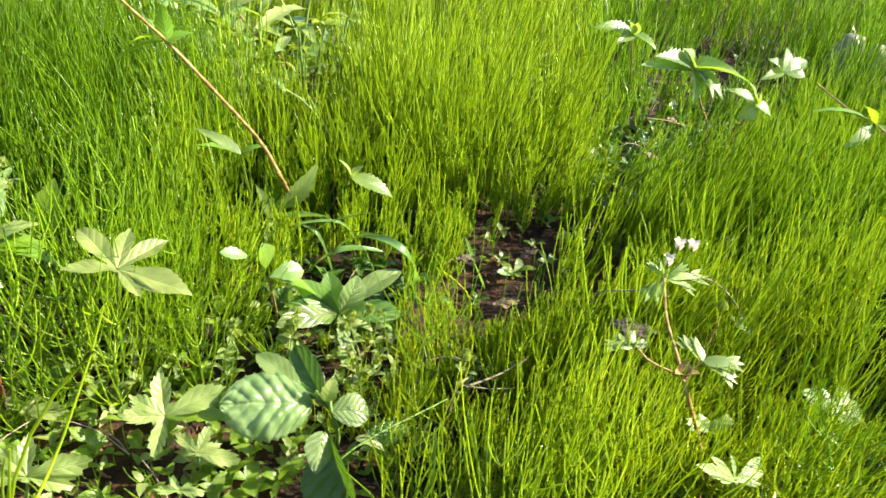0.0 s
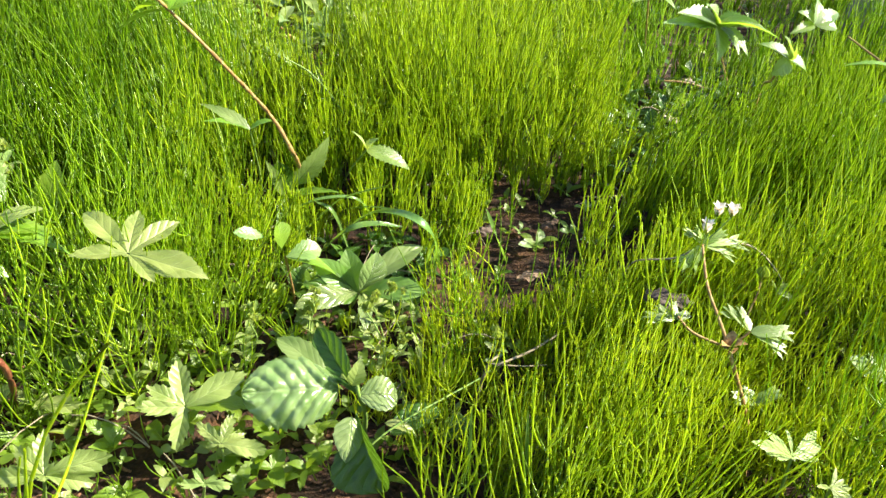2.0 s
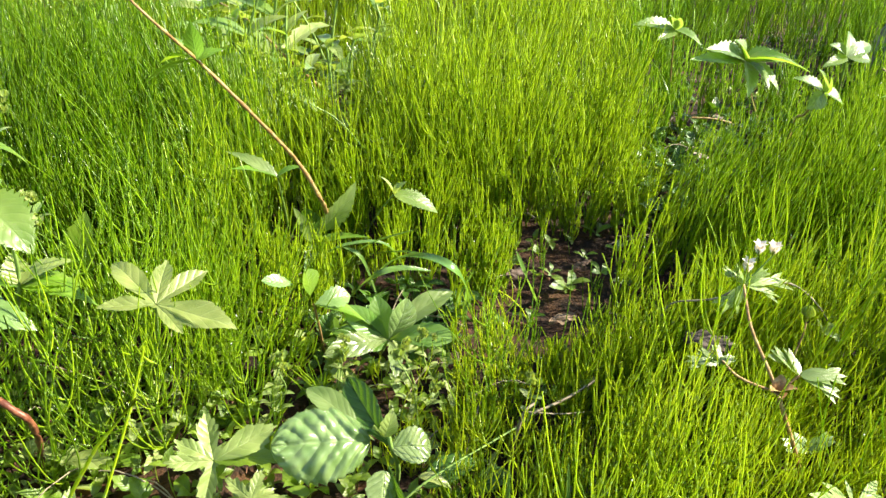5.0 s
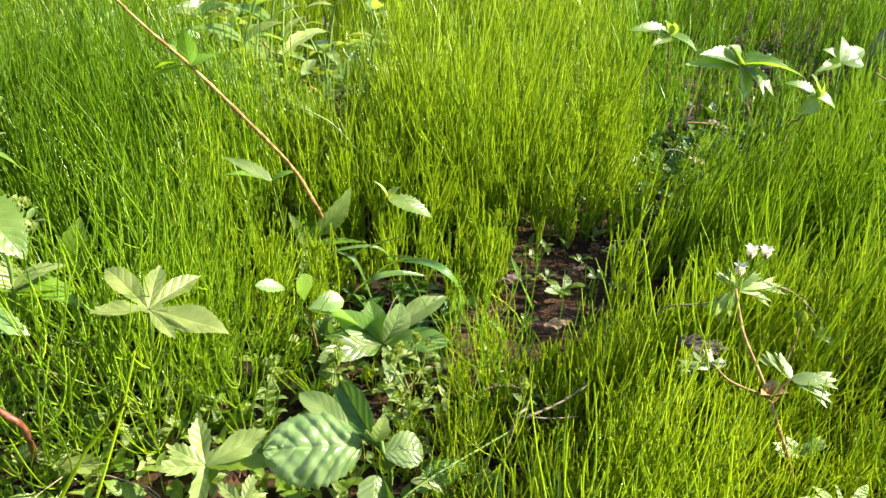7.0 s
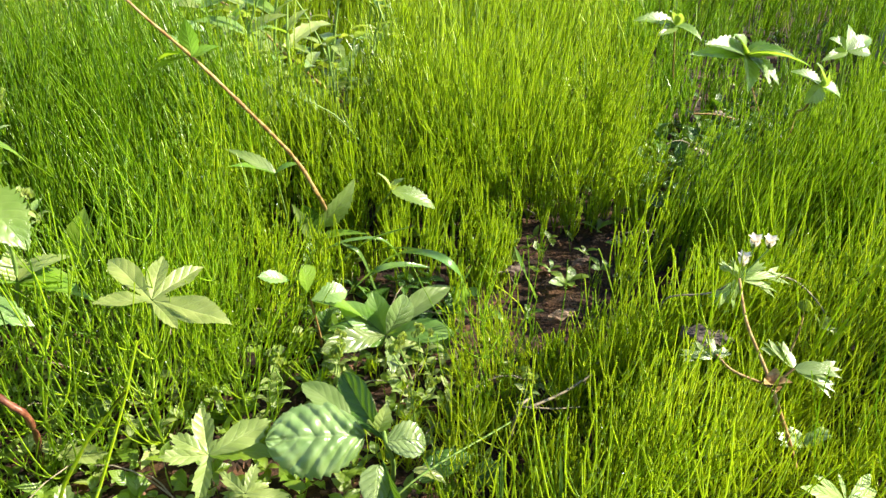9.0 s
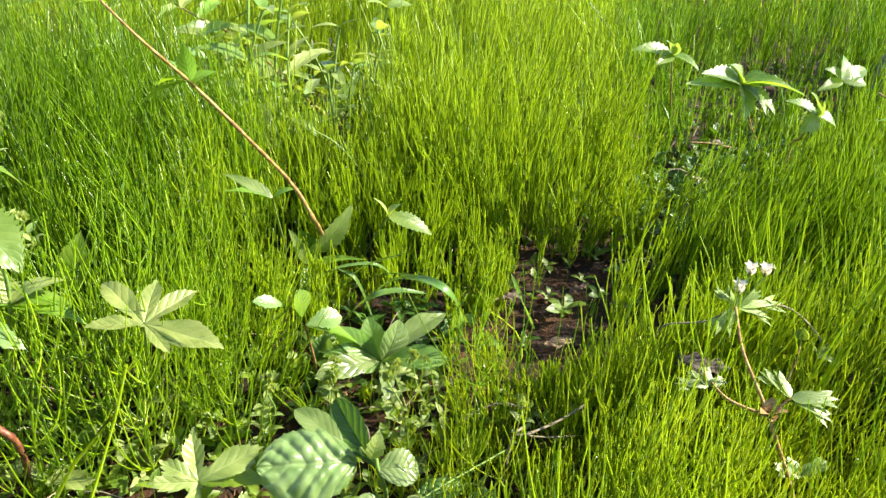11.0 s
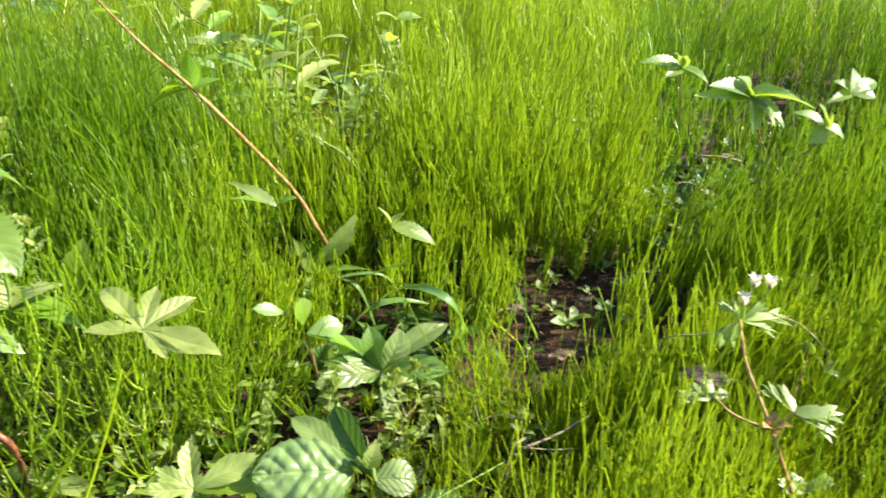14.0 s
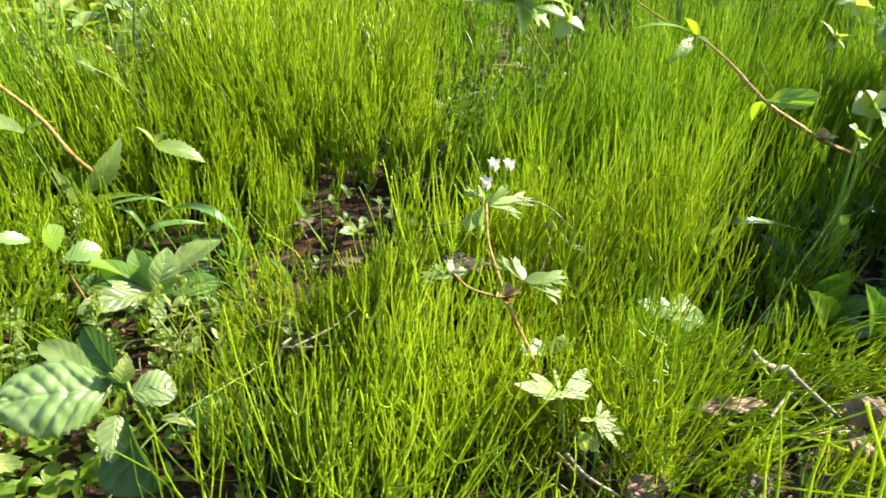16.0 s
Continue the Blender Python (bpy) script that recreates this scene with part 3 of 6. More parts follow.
meadow()
TIPS = []
for spec in (
    # Partly a greener growth, partly shade held in the stem colour.
    ("horsetail_stand", "dense upright deep green horsetail, wet with dew", -1.3, -0.29, 0.36, 1.45, 1250, 4, 4, 11, DEEP_SHADED_HORSETAIL, 1.0, (-0.05, 0.0)),
    ("horsetail_stand", "upright mid-green horsetail beside the five-fingered leaf", -0.29, -0.12, 0.36, 0.76, 1350, 4, 4, 12, HALF_SHADED_HORSETAIL, 1.0, (-0.03, 0.0)),
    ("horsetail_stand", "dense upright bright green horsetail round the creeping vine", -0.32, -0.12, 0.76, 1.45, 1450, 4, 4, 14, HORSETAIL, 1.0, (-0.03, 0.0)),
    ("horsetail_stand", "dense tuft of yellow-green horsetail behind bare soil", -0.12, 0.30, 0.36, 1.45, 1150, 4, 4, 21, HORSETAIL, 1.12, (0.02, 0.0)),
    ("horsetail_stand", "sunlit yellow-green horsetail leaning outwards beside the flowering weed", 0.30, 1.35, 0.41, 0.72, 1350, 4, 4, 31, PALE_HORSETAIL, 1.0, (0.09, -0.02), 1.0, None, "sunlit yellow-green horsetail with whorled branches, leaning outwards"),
    # Mid green darkens this stretch as its shading would.
    ("horsetail_stand", "mid-green horsetail between the flowering weed and the nettles", 0.30, 1.35, 0.72, 1.45, 1350, 4, 4, 33, HALF_SHADED_HORSETAIL, 1.0, (0.05, 0.0)),
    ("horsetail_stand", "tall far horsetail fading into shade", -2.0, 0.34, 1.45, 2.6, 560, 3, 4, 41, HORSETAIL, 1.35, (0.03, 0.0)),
    # Deep green puts the far shade into the stems themselves.
    ("horsetail_stand", "tall far deep green horsetail behind the nettles", 0.34, 2.4, 1.45, 2.6, 560, 3, 4, 43, DEEP_SHADED_HORSETAIL, 1.35, (0.03, 0.0)),
    ("horsetail_stand", "distant horsetail at the back of the weeds", -3.2, 3.6, 2.6, 4.4, 420, 0, 0, 51, HORSETAIL, 2.0, (0.03, 0.0)),
    # Low fill, coloured deep green for the shade between taller stems.
    ("horsetail_stand", "short young horsetail filling the gaps near the soil", -1.0, 1.2, 0.36, 1.6, 1200, 2, 4, 61, DEEP_SHADED_HORSETAIL, 0.9, (0.0, 0.0), 0.50, lambda x, y: np.maximum(0.35 * ellipse(x, y, -0.42, 0.54, 0.27, 0.20), 0.75 * ellipse(x, y, -0.19, 0.66, 0.13, 0.10))),
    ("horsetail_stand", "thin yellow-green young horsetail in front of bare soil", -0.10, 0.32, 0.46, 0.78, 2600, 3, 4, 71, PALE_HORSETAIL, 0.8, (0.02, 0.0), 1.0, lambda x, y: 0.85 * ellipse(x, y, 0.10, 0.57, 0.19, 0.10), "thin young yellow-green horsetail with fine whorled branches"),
):
    stems, branches = stand(*spec)
    if spec[9] < 40:
        TIPS.append(stems[:, -1])
        TIPS.append(branches[::3, -1])


def pick_places(n, x0, x1, y0, y1, weight, seed):
    r = np.random.default_rng(seed)
    x, y = r.uniform(x0, x1, n), r.uniform(y0, y1, n)
    keep = r.uniform(0, 1, n) < weight(x, y)
    return x[keep], y[keep]


def horsetail_plant(base, height, whorls, arms, spread, seed, lean=(0.0, 0.0), mat=HORSETAIL):
    """One horsetail with a jointed stem and a part for each whorl of side branches."""
    r = np.random.default_rng(seed)
    h = thing("horsetail", base, "single bushy horsetail with curved side branches rising from the joints", "horsetail", "bushy horsetails")
    s = np.linspace(0, 1, 8)
    b = np.array(base, float)
    line = b + np.stack([lean[0] * s**1.5 * height + 0.004 * np.sin(s * 5 + seed), lean[1] * s**1.5 * height + 0.004 * np.cos(s * 4 + seed), s * height], -1)
    part("stem", tubes([line], [np.linspace(0.0012, 0.0006, 8)], 6), mat, h)
    for w in range(whorls):
        at = 0.12 + 0.70 * w / max(1, whorls - 1)
        joint = np.array([np.interp(at, s, line[:, c]) for c in range(3)])
        n = arms + r.integers(-1, 2)
        yaw = r.uniform(0, 6.28) + np.arange(n) * 6.2832 / n + r.normal(0, 0.3, n)
        size = height * (0.92 - 0.55 * at) * r.uniform(0.55, 1.25, n)
        k = np.linspace(0, 1, 9)
        out = spread * (1.1 * k - 0.55 * k**2)
        up = 0.34 * k + 0.60 * k**2
        sway = r.normal(0, 0.20, n)[:, None] * k**2
        lines = joint + np.stack([size[:, None] * (np.cos(yaw)[:, None] * out - np.sin(yaw)[:, None] * sway), size[:, None] * (np.sin(yaw)[:, None] * out + np.cos(yaw)[:, None] * sway), size[:, None] * np.broadcast_to(up, (n, 9))], -1)
        for line_of in lines:
            part("branch", tubes([line_of], [np.linspace(0.00078, 0.0005, 9)], 4), mat, h)
        TIPS.append(lines[:, -1])
    return h


UPRIGHT = [horsetail_plant((0.22, 0.60, 0.0), 0.20, 3, 4, 0.42, 13, (0.10, 0.0)), horsetail_plant((0.34, 0.66, 0.0), 0.23, 3, 4, 0.36, 14, (0.22, -0.05)), horsetail_plant((0.45, 0.60, 0.0), 0.18, 3, 5, 0.50, 15, (0.30, 0.0), PALE_HORSETAIL), horsetail_plant((0.15, 0.58, 0.0), 0.13, 3, 4, 0.45, 16, (0.0, -0.05), PALE_HORSETAIL)]
for ob in UPRIGHT:
    tagged(ob, "single slender horsetail with upright side branches in full sun", group="slender horsetails")
r = np.random.default_rng(17)
for n in range(110):
    x, y = r.uniform(0.0, 0.70), r.uniform(0.42, 0.80)
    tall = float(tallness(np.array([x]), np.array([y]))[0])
    if float(thickness(np.array([x]), np.array([y]))[0]) > 0.6 and x > 0.62 - 0.72 * y:
        copy_thing(UPRIGHT[n % 4], pose(x, y, float(land(x, y)), r.uniform(-6, 6), r.uniform(-4, 10), r.uniform(-40, 40)) @ Matrix.Scale(min(1.15, tall * r.uniform(0.85, 1.1) / (0.20, 0.23, 0.18, 0.13)[n % 4]), 4))

CORNER = np.random.default_rng(29)
# The bushy plants take the darkened greens for the corner's shaded gaps.
BUSHY = [horsetail_plant((-0.33, 0.62, 0.0), 0.21, 4, 6, 0.72, 3, (-0.15, 0.0), DEEP_SHADED_HORSETAIL), horsetail_plant((-0.40, 0.56, 0.0), 0.18, 4, 6, 0.85, 4, (-0.30, 0.1), DEEP_SHADED_HORSETAIL), horsetail_plant((-0.27, 0.56, 0.0), 0.16, 3, 6, 0.65, 5, (-0.1, 0.0), HALF_SHADED_HORSETAIL)]
for n in range(24):
    x, y = CORNER.uniform(-0.60, -0.25), CORNER.uniform(0.50, 0.68)
    copy_thing(BUSHY[n % 3], pose(x, y, float(land(x, y)), 0, 0, CORNER.uniform(0, 360)) @ Matrix.Scale(CORNER.uniform(0.75, 1.15), 4))
for n, (x, y) in enumerate(((0.05, 0.62), (0.43, 0.50), (0.48, 0.475), (0.36, 0.485))):
    copy_thing(BUSHY[n % 3], pose(x, y, float(land(x, y)), 0, 0, 47 * n) @ Matrix.Scale(0.85, 4))

# ---- large weeds ----
def vine():
    base = (-0.218, 1.079, 0)
    v = thing("creeping_vine", base, "red-stemmed creeping vine with young green leaves", "vine", "vines")
    part("stem", stalk([base, (-0.177, 0.891, 0.12), (-0.163, 0.806, 0.178), (-0.181, 0.786, 0.23), (-0.209, 0.733, 0.3), (-0.244, 0.699, 0.36), (-0.258, 0.641, 0.41), (-0.305, 0.654, 0.45)], 0.0029, 0.0009, 8, 0.25), RED_STEM, v, "rough reddish brown stem")
    top = (-0.243, 0.695, 0.362)
    for tip, w in (((-0.241, 0.685, 0.4), 0.020), ((-0.22, 0.706, 0.37), 0.016), ((-0.298, 0.737, 0.345), 0.014), ((-0.307, 0.712, 0.33), 0.012), ((-0.294, 0.746, 0.37), 0.013)):
        leaf(v, top, tip, w, LEAF, "lance", teeth=7, roll=20)


vine()


def second_vine():
    base = (-0.216, 1.489, 0.02)
    v = thing("creeping_vine", base, "red-stemmed creeping vine among pale leaves in the weedy lane", "vine", "vines")
    part("stem", stalk([base, (-0.291, 1.419, 0.12), (-0.338, 1.343, 0.2), (-0.445, 1.44, 0.25), (-0.61, 1.555, 0.29), (-0.73, 1.727, 0.31)], 0.0028, 0.0014, 8, 0.25), RED_STEM, v, "rough reddish brown stem")
    for a, b, w, m, k in (
        ((-0.436, 1.414, 0.25), (-0.477, 1.353, 0.27), 0.046, PALE_LEAF, "ovate"),
        ((-0.436, 1.414, 0.25), (-0.418, 1.259, 0.24), 0.044, PALE_LEAF, "ovate"),
        ((-0.436, 1.414, 0.25), (-0.366, 1.304, 0.24), 0.048, GREY_LEAF, "lance"),
        ((-0.356, 1.35, 0.21), (-0.296, 1.351, 0.2), 0.048, GREY_LEAF, "ovate"),
        ((-0.345, 1.33, 0.21), (-0.364, 1.305, 0.19), 0.036, PALE_LEAF, "ovate"),
        ((-0.604, 1.541, 0.29), (-0.612, 1.659, 0.31), 0.044, PALE_LEAF, "ovate"),
        ((-0.604, 1.541, 0.29), (-0.624, 1.474, 0.28), 0.040, PALE_LEAF, "lance"),
        ((-0.345, 1.33, 0.21), (-0.287, 1.514, 0.22), 0.040, PALE_LEAF, "ovate"),
        ((-0.291, 1.419, 0.12), (-0.232, 1.463, 0.2), 0.044, GREY_LEAF, "ovate"),
        ((-0.315, 1.427, 0.15), (-0.409, 1.318, 0.2), 0.030, PALE_LEAF, "lance"),
        ((-0.506, 1.49, 0.26), (-0.578, 1.417, 0.27), 0.034, GREY_LEAF, "lance"),
        ((-0.55, 1.491, 0.28), (-0.535, 1.581, 0.3), 0.040, LEAF, "ovate"),
    ):
        leaf(v, a, b, 0.8 * w, m, k, teeth=7, bite=0.34, fold=0.4, wave=0.5, roll=rng.uniform(-30, 30), arch=0.2)


second_vine()


def five_fingered():
    """The broad pale leaf standing over the horsetail."""
    base = (-0.337, 0.679, 0)
    c = (-0.249, 0.552, 0.190)
    v = thing("creeper_leaf", base, "broad pale green five-fingered leaf on a thin stalk, dry and sunlit", "leaf", "five-fingered leaves")
    part("leaf_stalk", stalk([base, (-0.291, 0.622, 0.1), c], 0.0016, 0.0012), GREEN_STEM, v)
    tips = [(-0.295, 0.536, 0.192), (-0.302, 0.587, 0.209), (-0.256, 0.602, 0.207), (-0.217, 0.598, 0.199), (-0.175, 0.542, 0.175), (-0.217, 0.528, 0.177)]
    part("leaf", palm(c, tips, 0.37, 0.20, 0.006, 0.5, 0.34, 0.10, 0.4), PALE_LEAF, v)


five_fingered()


def left_creeper():
    base = (-0.498, 0.694, 0)
    v = thing("creeper", base, "leafy creeper with toothed leaves at the edge of the horsetail", "creeper", "creepers")
    c = (-0.378, 0.569, 0.19)
    part("stem", stalk([base, (-0.446, 0.636, 0.09), c, (-0.36, 0.549, 0.25), (-0.361, 0.539, 0.28)], 0.0020, 0.0014), GREEN_STEM, v)
    for tip, w, k, m in (((-0.388, 0.581, 0.215), 0.026, "ovate", PALE_LEAF), ((-0.337, 0.592, 0.205), 0.032, "ovate", PALE_LEAF), ((-0.311, 0.573, 0.17), 0.030, "lance", LEAF), ((-0.334, 0.59, 0.18), 0.034, "ovate", LEAF), ((-0.418, 0.548, 0.2), 0.034, "ovate", LEAF)):
        leaf(v, c, tip, w, m, k, teeth=9, arch=0.18)
    leaf(v, (-0.405, 0.533, 0.19), (-0.351, 0.539, 0.165), 0.030, GREY_LEAF, "ovate", teeth=8, arch=0.2)
    n = (-0.372, 0.537, 0.29)
    leaf(v, n, (-0.324, 0.521, 0.25), 0.050, NETTLE_LEAF, teeth=13, arch=0.2, pucker=0.6)
    leaf(v, (-0.412, 0.595, 0.31), (-0.376, 0.622, 0.28), 0.024, LEAF, "lance", teeth=8, arch=0.25)
    leaf(v, n, (-0.353, 0.549, 0.3), 0.024, NETTLE_LEAF, teeth=8)
    leaf(v, n, (-0.349, 0.528, 0.25), 0.026, LEAF, teeth=8)
    leaf(v, (-0.398, 0.686, 0.14), (-0.382, 0.701, 0.2), 0.036, LEAF, "ovate", teeth=9, roll=60, arch=0.1)


left_creeper()


def budded_stalk(base, top, label, seed, leaves=3):
    """A thin stalk with small paired leaves and a head of tiny buds."""
    r = np.random.default_rng(seed)
    base, top = np.array(base, float), np.array(top, float)
    v = thing("budding_weed", base, label, "weed", "budding weeds")
    mid = (base + top) / 2 + r.normal(0, 0.006, 3)
    part("stem", stalk([base, mid, top], 0.0011, 0.0007, 6), GREEN_STEM, v)
    for k in range(leaves):
        p = base + (top - base) * (0.35 + 0.6 * k / leaves)
        a = r.uniform(0, 6.28)
        for side in (0, np.pi):
            d = np.array([np.cos(a + side), np.sin(a + side), 0.45]) * r.uniform(0.010, 0.018)
            leaf(v, p, p + d, 0.008, PALE_LEAF, "ovate", nu=8, nv=2, arch=0.3)
    for k in range(5):
        q = top + r.normal(0, 0.004, 3) + (0, 0, 0.002)
        part("bud", merged([blade(q, q + np.array([r.normal(0, 0.002), r.normal(0, 0.002), 0.007]), 0.005, "round", nu=7, nv=2, fold=1.2, roll=90 * f) for f in range(4)]), PALE_LEAF, v)
    return v


for n, (a, b) in enumerate((
    ((-0.175, 0.613, 0), (-0.162, 0.598, 0.1)),
    ((-0.622, 0.896, 0.12), (-0.398, 0.631, 0.33)),
    ((-0.497, 0.793, 0.12), (-0.359, 0.584, 0.26)),
    ((-0.034, 0.636, 0), (-0.047, 0.63, 0.1)),
    ((-0.117, 0.654, 0), (-0.111, 0.645, 0.08)),
    ((-0.011, 0.686, 0), (-0.032, 0.661, 0.09)),
    ((0.082, 0.631, 0), (0.077, 0.61, 0.085)),
    ((-0.115, 0.656, 0), (-0.115, 0.646, 0.08)),
    ((-0.185, 0.612, 0.02), (-0.158, 0.583, 0.1)),
    ((-0.028, 0.609, 0), (-0.052, 0.618, 0.1)),
    ((-0.027, 0.663, 0), (-0.011, 0.607, 0.07)),
)):
    budded_stalk(a, b, "thin pale stalk with tiny paired leaves and green buds", 60 + n)


def toothed_low_leaves():
    """Low plants with lobed pale leaves in the front corner."""
    base = (-0.212, 0.526, 0)
    v = thing("lobed_weed", base, "low weed with pale toothed lobed leaves in full sun", "weed", "lobed weeds")
    c = (-0.188, 0.483, 0.085)
    part("leaf_stalk", stalk([base, c], 0.0018, 0.0013), GREEN_STEM, v)
    part("leaf", palm(c, [(-0.207, 0.522, 0.105), (-0.139, 0.515, 0.1), (-0.228, 0.47, 0.09), (-0.191, 0.454, 0.055), (-0.225, 0.489, 0.1)], 0.44, 0.26, 0.007, 0.7, 0.34, 0.12, 0.7), PALE_LEAF, v)
    leaf(v, c, (-0.13, 0.503, 0.07), 0.030, LEAF, "ovate", teeth=7)
    v = thing("lobed_weed", (-0.166, 0.496, 0), "small three-fingered pale green leaf near the soil", "weed", "lobed weeds")
    c = (-0.153, 0.463, 0.065)
    part("leaf_stalk", stalk([(-0.166, 0.496, 0), c], 0.0013, 0.001), GREEN_STEM, v)
    part("leaf", palm(c, [(-0.179, 0.477, 0.075), (-0.147, 0.487, 0.08), (-0.133, 0.477, 0.065), (-0.11, 0.462, 0.06), (-0.17, 0.464, 0.06)], 0.44, 0.26, 0.007, 0.7, 0.34, 0.12, 0.7), PALE_LEAF, v)
    v = thing("lobed_weed", (-0.173, 0.456, 0), "small lobed pale leaf half hidden at the front", "weed", "lobed weeds")
    c = (-0.155, 0.424, 0.06)
    part("leaf_stalk", stalk([(-0.173, 0.456, 0), c], 0.0013, 0.001), GREEN_STEM, v)
    part("leaf", palm(c, [(-0.178, 0.422, 0.06), (-0.167, 0.433, 0.07), (-0.144, 0.431, 0.065), (-0.13, 0.424, 0.06)], 0.44, 0.26, 0.007, 0.7, 0.34, 0.12, 0.7), PALE_LEAF, v)
    v = thing("lobed_weed", (-0.304, 0.438, 0), "broad lobed yellow-green leaves spread low over the soil", "weed", "lobed weeds")
    c = (-0.273, 0.407, 0.075)
    part("leaf_stalk", stalk([(-0.304, 0.438, 0), c], 0.0018, 0.0013), GREEN_STEM, v)
    part("leaf", palm(c, [(-0.284, 0.438, 0.095), (-0.304, 0.423, 0.09), (-0.222, 0.425, 0.085), (-0.317, 0.404, 0.07), (-0.235, 0.415, 0.06)], 0.44, 0.26, 0.007, 0.7, 0.34, 0.12, 0.7), PALE_LEAF, v)
    v = thing("lobed_weed", (-0.352, 0.526, 0), "lobed pale leaf with notched edges on bare soil", "weed", "lobed weeds")
    c = (-0.335, 0.505, 0.05)
    part("leaf_stalk", stalk([(-0.352, 0.526, 0), c], 0.0015, 0.001), GREEN_STEM, v)
    part("leaf", palm(c, [(-0.359, 0.512, 0.06), (-0.321, 0.521, 0.06), (-0.291, 0.512, 0.05)], 0.44, 0.26, 0.007, 0.7, 0.34, 0.12, 0.7), PALE_LEAF, v)


toothed_low_leaves()


def crinkled_plant():
    """The plant with large crinkled, round-toothed leaves."""
    base = (-0.044, 0.551, 0)
    v = thing("crinkled_leaf_weed", base, "low plant with large glossy crinkled leaves and scalloped edges", "weed")
    c = (-0.044, 0.513, 0.085)
    part("stem", stalk([base, (-0.04, 0.527, 0.05), c, (-0.047, 0.519, 0.1)], 0.0022, 0.0016), GREEN_STEM, v)
    leaf(v, (-0.062, 0.514, 0.09), (-0.142, 0.493, 0.095), 0.068, CRINKLED_LEAF, "round", "large crinkled leaf shining in the sun", teeth=11, bite=0.12, arch=0.14, fold=0.10, pucker=6.0, lump=0.8, ribs=6, curl=0.2, nv=14, nu=89, up=(0.50, -0.42, 0.75))
    # Dark colour gives this half the shade of facing away from the sun.
    leaf(v, (-0.042, 0.486, 0.090), (-0.012, 0.453, 0.035), 0.056, GLOSSY_LEAF, "obovate", "folded glossy leaf, coloured dark for the half turned from the sun", teeth=9, bite=0.06, arch=0.12, fold=0.9, lump=0.4, pucker=1.6, ribs=6, nv=8, nu=50, up=(-0.45, -0.6, 0.5))
    # The sunlit half is a separate blade in a lighter green.
    leaf(v, (-0.045, 0.479, 0.092), (-0.045, 0.448, 0.070), 0.028, CRINKLED_LEAF, "ovate", "paler blade for the sunlit half of the folded leaf", teeth=5, bite=0.08, arch=0.1, fold=-0.3, lump=0.6, pucker=1.6, ribs=6, nv=6, nu=40, up=(0.45, -0.5, 0.7))
    leaf(v, c, (-0.089, 0.56, 0.12), 0.032, GLOSSY_LEAF, "obovate", teeth=8, bite=0.08, arch=0.1, fold=0.35, pucker=2.2, ribs=6, nv=8, nu=48, up=(-0.3, -0.6, 0.6))
    leaf(v, (-0.067, 0.517, 0.09), (-0.125, 0.553, 0.11), 0.026, GREY_LEAF, "obovate", teeth=7, bite=0.1, arch=0.2, pucker=0.6)
    leaf(v, c, (-0.011, 0.527, 0.075), 0.034, CRINKLED_LEAF, "round", teeth=6, bite=0.1, arch=0.3, pucker=0.6, nv=5, nu=30)
    leaf(v, (-0.05, 0.514, 0.095), (-0.044, 0.523, 0.12), 0.018, PALE_LEAF, "ovate", teeth=4, arch=0.2, roll=50)
    leaf(v, (-0.054, 0.517, 0.095), (-0.06, 0.512, 0.105), 0.014, PALE_LEAF, "ovate", arch=0.2)
    leaf(v, (-0.019, 0.497, 0.07), (0.01, 0.494, 0.06), 0.014, PALE_LEAF, "ovate", teeth=4, arch=0.3)
    leaf(v, (-0.016, 0.524, 0.03), (0.029, 0.552, 0.04), 0.032, GLOSSY_LEAF, "round", teeth=6, bite=0.06)
    leaf(v, (0.026, 0.531, 0.02), (0.062, 0.537, 0.04), 0.030, GLOSSY_LEAF, "round", teeth=6, bite=0.06)
    part("side_shoot", stalk([(-0.059, 0.462, 0.02), (-0.018, 0.484, 0.07), (0.063, 0.549, 0.085)], 0.0012, 0.0008, 6), GREEN_STEM, v)


crinkled_plant()


